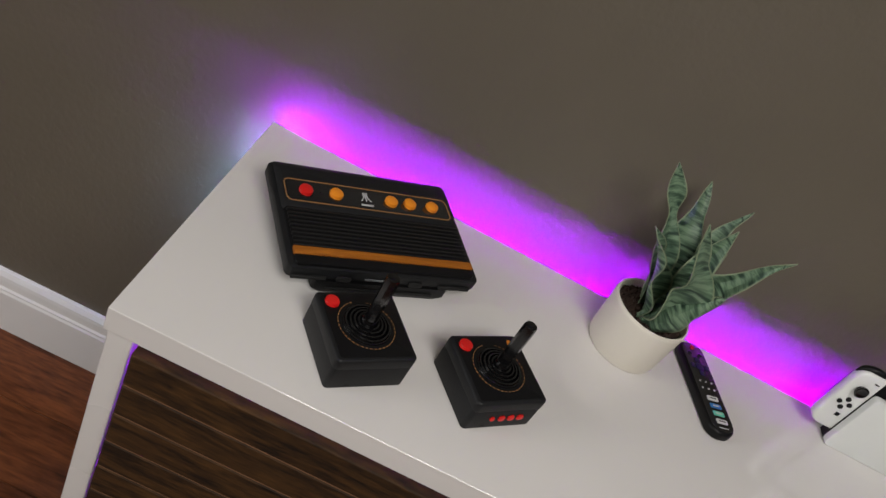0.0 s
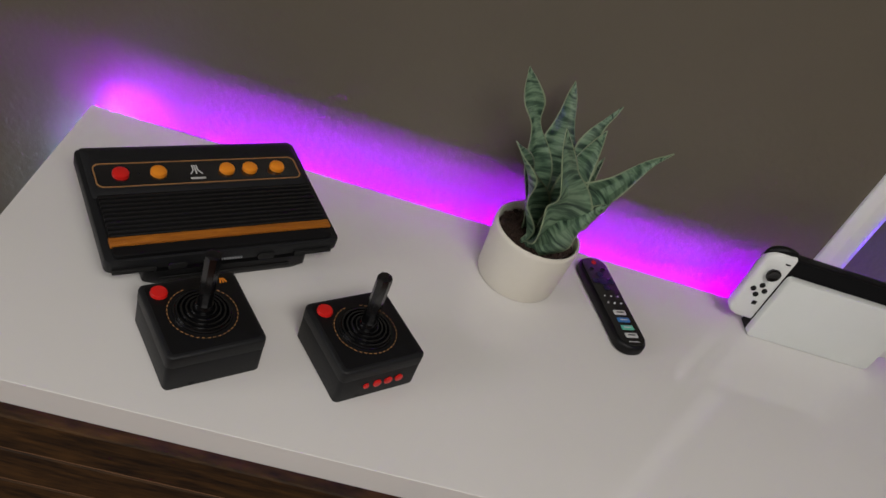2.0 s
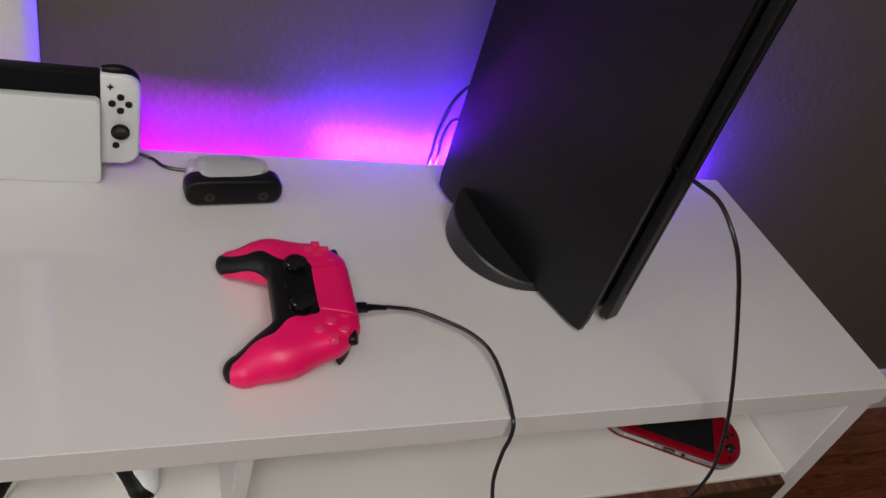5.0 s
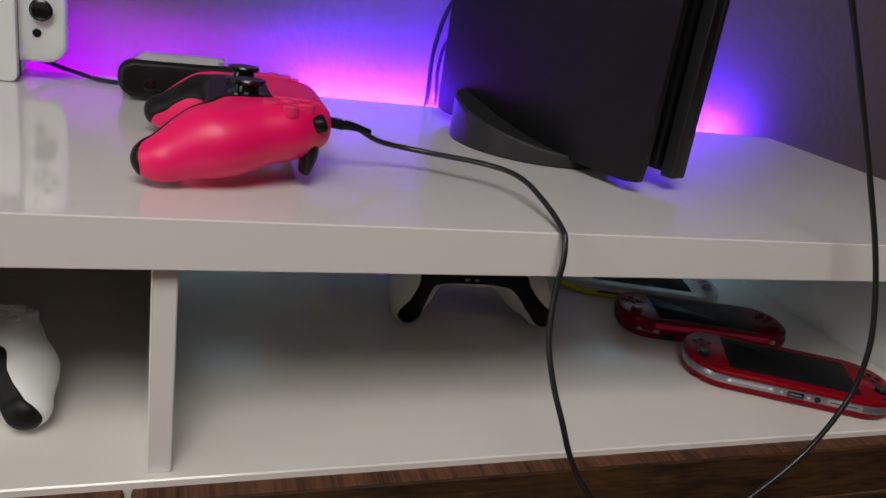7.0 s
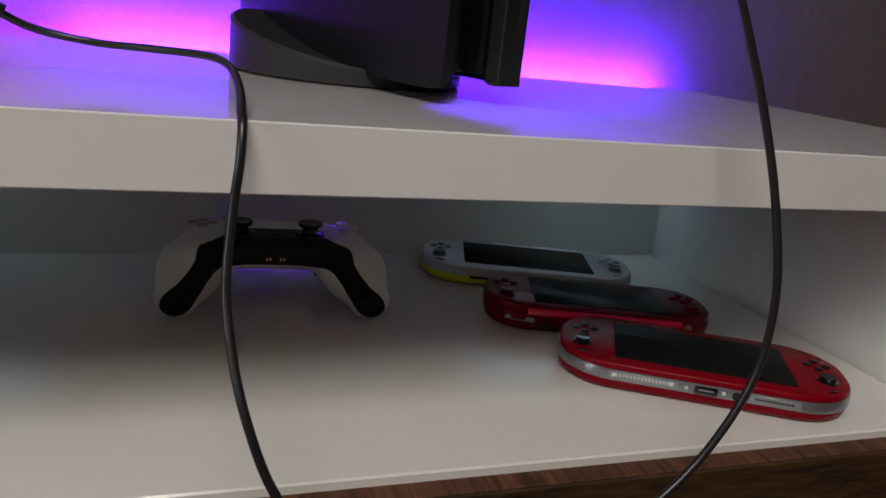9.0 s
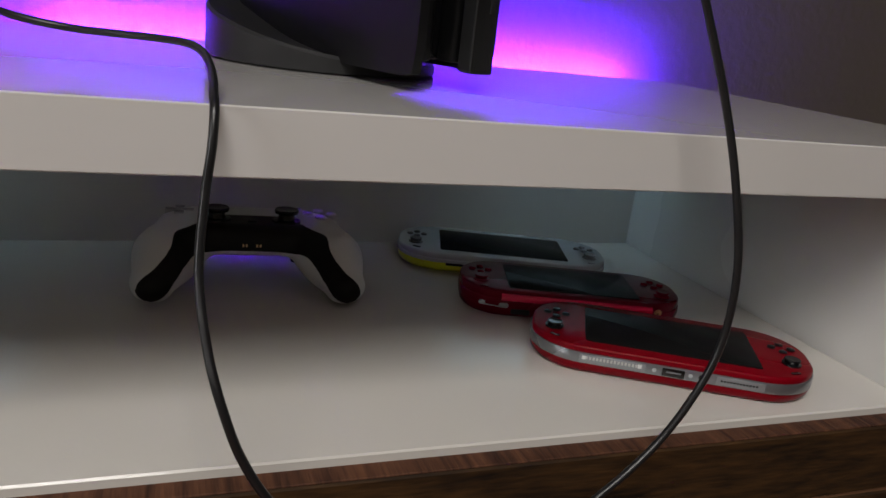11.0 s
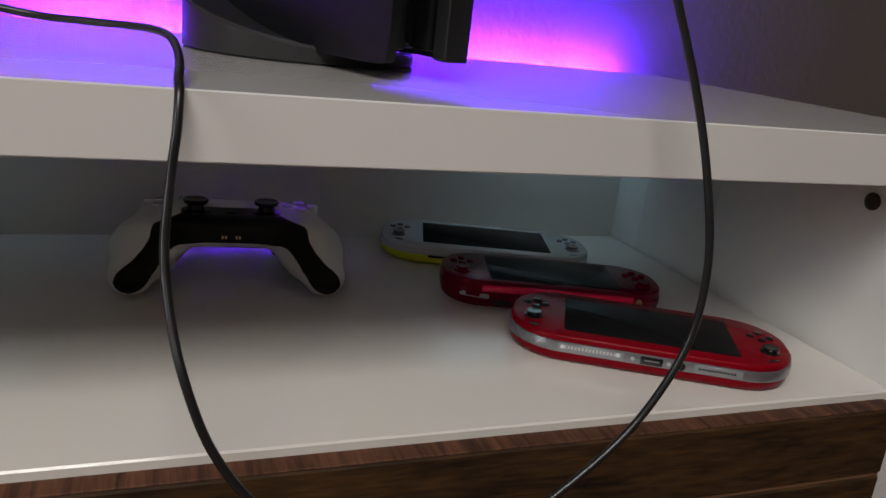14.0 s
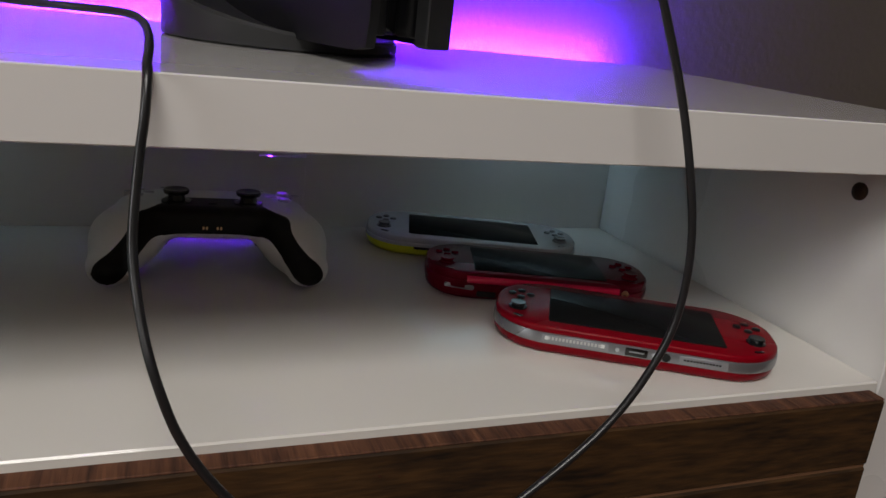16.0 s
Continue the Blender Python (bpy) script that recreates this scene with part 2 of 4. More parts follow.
def sd_box(p, c, h, r):
    q = np.abs(p - np.array(c)) - np.array(h) + r
    return np.linalg.norm(np.maximum(q, 0), axis=-1) + np.minimum(q.max(-1), 0) - r


def smin(a, b, k):
    h = np.clip(0.5 + 0.5 * (b - a) / k, 0, 1)
    return b + (a - b) * h - k * h * (1 - h)


def smax(a, b, k):
    return -smin(-a, -b, k)


def moulded(f, lo, hi, h):
    """A mesh of the surface f = 0, in millimetres."""
    ax = [np.arange(l, u + h, h) for l, u in zip(lo, hi)]
    p = np.stack(np.meshgrid(*ax, indexing="ij"), -1)
    V = f(p)
    N = V.shape
    cells = tuple(n - 1 for n in N)
    S, C = np.zeros((*cells, 3)), np.zeros(cells)
    ins = V < 0
    for d in range(3):
        o = [k for k in range(3) if k != d]
        for i in (0, 1):
            for j in (0, 1):
                s0 = [slice(0, n - 1) for n in N]
                s0[o[0]] = slice(i, N[o[0]] - 1 + i)
                s0[o[1]] = slice(j, N[o[1]] - 1 + j)
                s1 = list(s0)
                s1[d] = slice(1, N[d])
                a, b = V[tuple(s0)], V[tuple(s1)]
                cross = (a < 0) != (b < 0)
                t = np.where(cross, a / np.where(cross, a - b, 1), 0)
                S[..., d] += np.where(cross, t, 0)
                S[..., o[0]] += np.where(cross, i, 0)
                S[..., o[1]] += np.where(cross, j, 0)
                C += cross
    mask = C > 0
    idx = -np.ones(cells, int)
    idx[mask] = np.arange(mask.sum())
    base = np.stack(np.meshgrid(*[np.arange(c) for c in cells], indexing="ij"), -1)[mask]
    verts = (base + S[mask] / C[mask][:, None]) * h + np.array(lo)
    faces = []
    for d in range(3):
        o = [(d + 1) % 3, (d + 2) % 3]
        s0 = [slice(1, n - 1) for n in N]
        s0[d] = slice(0, N[d] - 1)
        s1 = list(s0)
        s1[d] = slice(1, N[d])
        a, b = ins[tuple(s0)], ins[tuple(s1)]
        w = np.argwhere(a != b)
        if not len(w):
            continue
        flip = a[tuple(w.T)]
        g = w.copy()
        g[:, o[0]] += 1
        g[:, o[1]] += 1
        q = []
        for di, dj in ((-1, -1), (0, -1), (0, 0), (-1, 0)):
            c = g.copy()
            c[:, o[0]] += di
            c[:, o[1]] += dj
            q.append(idx[tuple(c.T)])
        q = np.stack(q, 1)
        q[~flip] = q[~flip][:, ::-1]
        faces += q.tolist()
    me = bpy.data.meshes.new("moulded")
    me.from_pydata((verts * 0.001).tolist(), [], faces)
    me.polygons.foreach_set("use_smooth", [True] * len(me.polygons))
    me.update()
    return me


def mpart(name, me, material, parent, label=""):
    me = me.copy()
    me.materials.append(material)
    ob = new(name, me)
    ob.parent = parent
    return tagged(ob, label)


# ---------------------------------------------------------------- the room
X0, X1, Y0, CEIL = -2.2, 4.2, -3.1, 2.5
solo("wall_north", box(B(), X0, X1, WALL, WALL + 0.12, 0, CEIL, 0.001), M_WALL, I, "taupe painted wall with orange-peel texture", "wall", kind="structure", smooth=False)
bm = B()
for y0, y1, z0, z1 in ((Y0, -1.9, 0, CEIL), (-0.4, WALL + 0.12, 0, CEIL), (-1.9, -0.4, 0, 0.85), (-1.9, -0.4, 2.2, CEIL)):
    box(bm, X0 - 0.12, X0, y0, y1, z0, z1, 0.0005)
solo("wall_west", bm, M_WALL, I, "taupe painted side wall with a window opening", "wall", kind="structure", smooth=False)
solo("wall_east", box(B(), X1, X1 + 0.12, Y0, WALL + 0.12, 0, CEIL, 0.001), M_WALL, I, "plain taupe painted side wall", "wall", kind="structure", smooth=False)
solo("wall_south", box(B(), X0, X1, Y0 - 0.12, Y0, 0, CEIL, 0.001), M_WALL, I, "plain taupe painted rear wall", "wall", kind="structure", smooth=False)
solo("ceiling", box(B(), X0, X1, Y0, WALL, CEIL, CEIL + 0.1, 0.001), M_CEIL, I, "plain white painted ceiling", "ceiling", kind="structure", smooth=False)

# unseen fixture, assumed as the source of the high light
lamp = thing("assumed_ceiling_lamp", pose(0.75, -1.5, CEIL), "flat white square ceiling lamp, assumed out of view", "ceiling lamp")
part("frame", box(B(), -0.58, 0.58, -0.58, 0.58, -0.085, -0.001, 0.004), M_TRIM, lamp, "", False)

# baseboard with a moulded upper edge
prof = [(0.0, 0.0), (0.014, 0.0), (0.014, 0.088), (0.0115, 0.092), (0.013, 0.094), (0.013, 0.097), (0.010, 0.100), (0.0095, 0.114), (0.0115, 0.116), (0.0105, 0.123), (0.006, 0.131), (0.0, 0.133)]
solo("baseboard", loft(B(), [[(x, WALL - d, z) for d, z in prof] for x in (X0, X1)]), M_TRIM, I, "white moulded baseboard along the wall", "baseboard", kind="structure", smooth=False)

# ---------------------------------------------------------------- the media stand
stand = thing("media_stand", I, "long white laminate media stand with rustic brown fronts", "media stand")
part("top_panel", box(B(), 0, LONG, 0, DEPTH, H - TOP_T, H, 0.0006), M_LAM, stand, "glossy white laminate top", False)
UNDER = H - TOP_T
INNER = 1.782         # inner face of the right side panel
for x0, x1 in ((0.004, 0.029), (INNER, LONG - 0.004)):
    part("side_panel", box(B(), x0, x1, 0.003, DEPTH - 0.004, 0, UNDER, 0.001), M_EDGE, stand, "", False)
part("divider", box(B(), 0.482, 0.496, 0.012, DEPTH - 0.01, 0.06, UNDER, 0.0008), M_EDGE, stand, "", False)
part("divider", box(B(), 1.108, 1.122, 0.010, DEPTH - 0.01, SHELF, UNDER, 0.0008), M_EDGE, stand, "", False)
part("shelf", box(B(), 0.4965, INNER - 0.0005, 0.0035, 0.3485, SHELF - 0.016, SHELF, 0.001), M_SHELF, stand, "glossy white inner shelf", False)
BACK = 0.349
HOLE = (1.4535, 0.5700, 0.0135)     # round cable hole: x, z, radius
bm = B()
box(bm, 0.4965, INNER - 0.0005, BACK, BACK + 0.005, 0.06, SHELF - 0.0005, 0.0005)
for x0, x1, z0, z1 in ((0.4965, 1.335, SHELF - 0.0005, UNDER), (1.335, HOLE[0] - 0.02, SHELF + 0.017, UNDER), (HOLE[0] + 0.02, INNER - 0.0005, SHELF - 0.0005, UNDER),
                       (HOLE[0] - 0.02, HOLE[0] + 0.02, SHELF - 0.0005, HOLE[1] - 0.02), (HOLE[0] - 0.02, HOLE[0] + 0.02, HOLE[1] + 0.02, UNDER)):
    box(bm, x0, x1, BACK, BACK + 0.005, z0, z1 - 0.0005, 0.0002)
ring = []
for k in range(40):
    a = 2 * math.pi * k / 40
    c, d = math.cos(a), math.sin(a)
    f = 0.02 / max(abs(c), abs(d))
    ring.append([(HOLE[0] + r * c, y, HOLE[1] + r * d) for r, y in ((HOLE[2], BACK), (f, BACK), (f, BACK + 0.005), (HOLE[2], BACK + 0.005))])
loft(bm, ring + ring[:1], I, False)
part("back_panel", bm, M_EDGE, stand, "white back panel with cable cut-outs", False)
part("base_rail", box(B(), 0.0295, INNER - 0.0005, 0.02, 0.35, 0.05, 0.0595, 0.001), M_EDGE, stand, "", False)


def front(x0, x1, z0, z1, pitch, knob):
    """A front of horizontal boards with a grooved joint between them."""
    door = part("door", box(B(), x0 + 0.002, x1 - 0.002, 0.0075, 0.0082, z0, z1 - 0.002, 0.0002), M_DEEP, stand, "rustic brown front of horizontal boards", False)
    z = z1
    while z > z0 + 0.01:
        zz = max(z0, z - pitch)
        part("board", box(B(), x0, x1, -0.009, 0.0072, zz + 0.0012, z - 0.0008, 0.0014), M_DOOR, door, "", False)
        if z == z1 and not knob:
            part("sawn_edge", box(B(), x0 + 0.0006, x1 - 0.0006, -0.0082, 0.0068, z - 0.0012, z + 0.0002, 0.0005), M_SAWN, door, "reddish sawn upper edge", False)
        # pale strip in the joint paints in the light caught by the board edges
        part("joint", box(B(), x0 + 0.001, x1 - 0.001, -0.0078, 0.004, zz - 0.0010, zz + 0.0012, 0.0002), M_JOINT_LIGHT, door, "", False)
        z = zz
    if knob:
        kx, kz = knob
        part("knob", turned(B(), [(0.004, 0), (0.0045, 0.008), (0.009, 0.011), (0.0125, 0.015), (0.0125, 0.018), (0.009, 0.0215), (0.002, 0.0225)], 24, pose(kx, -0.009, kz, 90, 0, 0)), M_BRONZE, door, "round dark bronze knob")


front(0.034, 0.481, 0.07, 0.6185, 0.0465, (0.433, 0.597))
front(0.499, 1.096, 0.07, 0.4815, 0.0485, None)
front(1.100, 1.776, 0.07, 0.4815, 0.0485, None)
# peg in the bay's side
part("hinge_cap", turned(B(), [(0.006, 0), (0.006, 0.0015), (0.0045, 0.0028), (0.001, 0.003)], 20, pose(INNER + 0.0002, 0.055, 0.600, 0, -90, 0)), M_BRONZE, stand, "dark round cap")

# lamp strip along the back edge of the top
led = thing("led_strip", pose(0, DEPTH, 0), "violet and blue glowing strip behind the stand", "light strip")
SPLIT = 1.245
part("ledge", box(B(), 0.0295, SPLIT, -0.0345, -0.001, H - 0.1120, H - 0.1105, 0.0002), M_WHITE, led, "", False)
part("ribbon", box(B(), SPLIT, LONG, 0.0003, 0.0018, H - 0.011, H - 0.001, 0.0002), M_WHITE, led, "", False)
lx = 0.036
bead_a = mesh_from("bead", box(B(), -0.004, 0.004, -0.0280, -0.0200, H - 0.1104, H - 0.1095, 0.0002), M_LED_A)
bead_b = mesh_from("bead", box(B(), -0.003, 0.003, 0.002, 0.0034, H - 0.0085, H - 0.0025, 0.0004), M_LED_B)
bead_c = mesh_from("bead", box(B(), -0.003, 0.003, 0.002, 0.0034, H - 0.0085, H - 0.0025, 0.0004), M_LED_A2)
bead_w = mesh_from("bead", box(B(), -0.003, 0.003, -0.004, 0.004, H - 0.105, H - 0.095, 0.0004), M_LED_W2)
for x in (0.006, 0.0226, 0.0392, 0.0558):
    bead = new("bead", bead_c)
    bead.location = (x, 0, 0)
    bead.parent = led
# unseen beads added for the pale blue glow on the wall beside the stand
for z in (0.04, 0.0, -0.06, -0.12):
    bead = new("bead", bead_w)
    bead.location = (0.0005, 0.006, z)
    bead.parent = led
while lx < LONG - 0.03:
    bead = new("bead", bead_a if lx < SPLIT else bead_b)
    bead.location = (lx, 0, 0)
    bead.parent = led
    lx += 0.0166
# beads and bar added unseen behind the back panel, to light its cut-outs violet
bead_t = mesh_from("bead", box(B(), -0.003, 0.003, -0.003, 0.0, -0.003, 0.003, 0.0004), M_CUTOUT_GLOW)
for k in range(7):
    bead = new("bead", bead_t)
    bead.location = (1.345 + k * 0.0166, -0.0250, SHELF + 0.062)
    bead.parent = led
part("glow_bar", box(B(), 1.335, 1.455, -0.0285, -0.0255, SHELF + 0.066, SHELF + 0.076, 0.0004), M_WHITE, led, "", False)

# emitters added to brighten the bay's back panel; the lip hides their reflection
bay_glow = thing("bay_glow_strip", pose(0, 0.332, UNDER), "short cool white glow strips added under the top", "light strip")
part("lip", box(B(), 1.125, 1.79, -0.0075, -0.0050, -0.014, -0.0005, 0.0004), M_EDGE, bay_glow, "", False)
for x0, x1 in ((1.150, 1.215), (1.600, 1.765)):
    part("glow_segment", box(B(), x0, x1, -0.003, 0.005, -0.0035, -0.0005, 0.0004), M_BAY_GLOW, bay_glow, "", False)


# ---------------------------------------------------------------- retro console
def retro_console():
    """Origin on the table in the middle of its footprint; x along its front, y to its back."""
    t = thing("retro_console", pose(0.1730, 0.2380, H, 0, 0, 32.4), "black retro game console with orange wood-grain strip", "game console")
    W, D = 0.1130, 0.0745
    zf, zb = 0.039, 0.0505

    def zt(y):
        return zf + (zb - zf) * (y + D) / (2 * D)

    tilt = math.degrees(math.atan2(zb - zf, 2 * D))
    up = pose(0, 0, (zf + zb) / 2, tilt, 0, 0)
    # lower tray and upper shell
    bm = B()
    loft(bm, [rr(0.072, 0.05, 0.004, 3, 0.0, 0, -0.0215), rr(0.080, 0.0525, 0.004, 3, 0.006, 0, -0.0215), rr(0.080, 0.0525, 0.004, 3, 0.018, 0, -0.0215)])
    part("foot_tray", bm, M_BLACK, t)
    bm = B()
    slab(bm, W, D, 0.006, -0.019, -0.004, 0.002, 4, up)
    part("shell", bm, M_GREYBLACK, t)
    part("upper_shell", slab(B(), W - 0.007, D - 0.003, 0.005, -0.0075, 0.0, 0.0025, 4, up), M_BLACK, t)
    # near-black sheet that deepens the shade between the ribs
    part("rib_shade_bed", slab(B(), 0.1035, 0.0245, 0.001, -0.001, 0.0004, 0.0002, 2, up, 0, -0.0235), M_DEEP, t, "near-black bed painting in the shade between the ribs")
    # raised rear control panel
    bm = B()
    loft(bm, [rr(0.109, 0.0355, 0.004, 4, -0.002, 0, 0.0375), rr(0.1035, 0.0265, 0.006, 4, 0.0037, 0, 0.0365)], up)
    part("control_panel", bm, M_GREYBLACK, t)
    bm = B()
    outer, inner = rr(0.102, 0.0165, 0.007, 5, 0.0036, -0.0015, 0.027), rr(0.1008, 0.0153, 0.006, 5, 0.0036, -0.0015, 0.027)
    o1 = [bm.verts.new(up @ Vector(p)) for p in outer]
    i1 = [bm.verts.new(up @ Vector(p)) for p in inner]
    o2 = [bm.verts.new(up @ (Vector(p) + Vector((0, 0, 0.0006)))) for p in outer]
    i2 = [bm.verts.new(up @ (Vector(p) + Vector((0, 0, 0.0006)))) for p in inner]
    n = len(o1)
    for k in range(n):
        j = (k + 1) % n
        bm.faces.new((o2[k], o2[j], i2[j], i2[k]))
        bm.faces.new((o1[k], o1[j], o2[j], o2[k]))
        bm.faces.new((i1[k], i2[k], i2[j], i1[j]))
    part("panel_outline", bm, M_GOLD, t, "thin tan outline")
    part("panel_inlay", slab(B(), 0.1005, 0.015, 0.006, 0.0036, 0.0039, 0.0001, 5, up, -0.0015, 0.027), M_GLOSS, t)
    for x, c in ((-0.080, M_RED), (-0.0447, M_ORANGE), (0.0233, M_ORANGE), (0.0473, M_ORANGE), (0.077, M_ORANGE)):
        part("button", turned(B(), [(0.0078, 0.0), (0.0078, 0.003), (0.0072, 0.0042), (0.005, 0.005), (0.001, 0.0052)], 24, up @ pose(x, 0.027, 0.0038)), c, t, "red round button" if c is M_RED else "orange round button")
    # plain emblem, three strokes over a bar
    for k in (-1, 0, 1):
        pts = [(-0.0083 + k * 0.0022, 0.036, 0.0041), (-0.0083 + k * 0.0024, 0.029, 0.0041), (-0.0083 + k * 0.006, 0.0235, 0.0041)]
        part("emblem_stroke", tube(B(), [up @ Vector(p) for p in pts], 0.0007, 6, 5), M_PRINT, t, "pale emblem")
    part("emblem_bar", slab(B(), 0.0075, 0.0013, 0.0003, 0.0039, 0.0042, 0.0001, 1, up, -0.0083, 0.0175), M_PRINT, t, "pale printed bar")
    part("indicator", turned(B(), [(0.001, 0), (0.001, 0.0006), (0.0004, 0.0008)], 10, up @ pose(-0.063, 0.027, 0.0038)), M_DEEP, t)
    # ribs
    for k in range(9):
        y = -0.0005 - k * 0.0056
        part("rib", slab(B(), 0.105, 0.0013, 0.0006, -0.002, 0.0030, 0.0006, 2, up, 0, y, 2), M_RIB, t)
    part("wood_strip", slab(B(), 0.1065, 0.0046, 0.0008, -0.002, 0.0026, 0.0006, 2, up, 0, -0.0555), M_STRIPEWOOD, t, "orange wood-grain strip")
    # front face with ports
    for x, w, h in ((-0.088, 0.019, 0.0022), (0.085, 0.02, 0.0022)):
        part("slot", box(B(), x - w, x + w, -D - 0.0012, -D + 0.003, 0.0225 - h, 0.0225 + h, 0.0004), M_DEEP, t)
    for x in (-0.05, 0.035):
        part("controller_port", slab(B(), 0.0085, 0.0035, 0.0025, 0, 0.0022, 0.0005, 3, pose(x, -D + 0.001, 0.0235, 90, 0, 0)), M_DEEP, t)
    for k in range(14):
        part("printed_mark", box(B(), -0.026 + k * 0.0027, -0.0242 + k * 0.0027, -D - 0.0006, -D + 0.001, 0.0245, 0.0262, 0.0001), M_RIMLAB, t, "small pale printed bar")
    part("lower_slot", box(B(), -0.066, 0.062, -0.0752, -0.07, 0.0075, 0.0105, 0.0004), M_DEEP, t)


retro_console()


# ---------------------------------------------------------------- joysticks
def joystick(x, y, rz, options):
    t = thing("joystick", pose(x, y, H + 0.007, 0, 0, rz), "black joystick with red fire button" + (" and four red option buttons" if options else " and plain front"), "joystick", "joysticks by the console")
    part("base", slab(B(), 0.0423, 0.0423, 0.005, -0.007, 0.0215, 0.0008, 4, bb=0.0015), M_GREYBLACK, t)
    part("top_cover", slab(B(), 0.0428, 0.0428, 0.006, 0.0218, 0.0345, 0.003, 5, steps=3, bb=0.0006), M_GREYBLACK, t)
    part("face_plate", slab(B(), 0.0385, 0.0385, 0.004, 0.0342, 0.0348, 0.0002, 4), M_BLACK, t)
    part("fire_button", turned(B(), [(0.0074, 0.034), (0.0074, 0.0368), (0.0066, 0.0380), (0.004, 0.0384), (0.001, 0.0385)], 28, pose(-0.0285, 0.0285, 0)), M_RED, t, "red round fire button")
    prof = [(0.0258, 0.0335), (0.0248, 0.0358)]
    for k in range(4):
        r = 0.0222 - k * 0.0040
        z = 0.0362 + k * 0.0010
        prof += [(r + 0.0016, z), (r + 0.0008, z + 0.0020), (r - 0.0008, z + 0.0020), (r - 0.0018, z - 0.0004)]
    prof += [(0.0090, 0.0405), (0.0088, 0.0440), (0.0075, 0.0470)]
    part("boot", turned(B(), prof, 40), M_RUBBER, t, "ringed rubber boot")
    part("stick", turned(B(), [(0.0065, 0.045), (0.0062, 0.062), (0.0068, 0.066), (0.0070, 0.098), (0.0066, 0.1015), (0.0045, 0.103), (0.001, 0.1032)], 8), M_RUBBER, t, "faceted black stick")
    for k in range(40):
        a = 2 * math.pi * k / 40
        if abs(math.sin(a) - 1) < 0.04:
            continue
        part("ring_mark", slab(B(), 0.0013, 0.0004, 0.0001, 0.0347, 0.0350, 0.00005, 1, pose(0.0292 * math.cos(a), 0.0292 * math.sin(a), 0, 0, 0, math.degrees(a) + 90), steps=1), M_GOLD, t)
    for k in (-1, 0, 1):
        part("emblem_stroke", slab(B(), 0.0006, 0.003, 0.0003, 0.0347, 0.0350, 0.00005, 1, pose(0.0285 + k * 0.002, 0.032, 0, 0, 0, k * 18), steps=1), M_ORANGE, t)
    part("port_notch", box(B(), -0.022, -0.017, -0.0426, -0.04, -0.0050, -0.0020, 0.0003), M_DEEP, t)
    if options:
        for k in range(4):
            part("option_button", turned(B(), [(0.0042 if k else 0.003, 0), (0.0042 if k else 0.003, 0.0012), (0.003 if k else 0.002, 0.002)], 18, pose(-0.014 + k * 0.0115, -0.0425, 0.0095, 90, 0, 0)), M_RED, t, "red option button")


joystick(0.2105, 0.0840, 35.2, False)
joystick(0.3500, 0.1155, 34.8, True)


# ---------------------------------------------------------------- plant
def leaf_material():
    m = bpy.data.materials.new("banded_leaf")
    m.use_nodes = True
    nt = m.node_tree
    b = nt.nodes["Principled BSDF"]
    b.inputs["Roughness"].default_value = 0.5
    uv = nt.nodes.new("ShaderNodeUVMap")
    mp = nt.nodes.new("ShaderNodeMapping")
    mp.inputs["Scale"].default_value = (0.9, 26, 1)
    nz = nt.nodes.new("ShaderNodeTexNoise")
    nz.inputs["Scale"].default_value, nz.inputs["Detail"].default_value, nz.inputs["Distortion"].default_value = 1.0, 3, 0.25
    cr = nt.nodes.new("ShaderNodeValToRGB")
    e = cr.color_ramp.elements
    e[0].position, e[0].color = 0.38, (0.016, 0.042, 0.026, 1)
    e[1].position, e[1].color = 0.62, (0.17, 0.26, 0.165, 1)
    e.new(0.47).color = (0.062, 0.115, 0.070, 1)
    sep = nt.nodes.new("ShaderNodeSeparateXYZ")
    ab = nt.nodes.new("ShaderNodeMath")
    ab.operation = "SUBTRACT"
    ab.inputs[1].default_value = 0.5
    ab2 = nt.nodes.new("ShaderNodeMath")
    ab2.operation = "ABSOLUTE"
    st = nt.nodes.new("ShaderNodeMapRange")
    st.inputs[1].default_value, st.inputs[2].default_value = 0.45, 0.485
    mix = nt.nodes.new("ShaderNodeMix")
    mix.data_type = "RGBA"
    mix.inputs[7].default_value = (0.20, 0.25, 0.15, 1)
    L = nt.links.new
    L(uv.outputs[0], mp.inputs[0])
    L(mp.outputs[0], nz.inputs["Vector"])
    L(nz.outputs["Fac"], cr.inputs[0])
    L(uv.outputs[0], sep.inputs[0])
    L(sep.outputs[0], ab.inputs[0])
    L(ab.outputs[0], ab2.inputs[0])
    L(ab2.outputs[0], st.inputs[0])
    L(st.outputs[0], mix.inputs[0])
    L(cr.outputs[0], mix.inputs[6])
    L(mix.outputs[2], b.inputs["Base Color"])
    bp = nt.nodes.new("ShaderNodeBump")
    bp.inputs["Distance"].default_value = 0.0008
    L(nz.outputs["Fac"], bp.inputs["Height"])
    L(bp.outputs[0], b.inputs["Normal"])
    return m


M_LEAF = leaf_material()


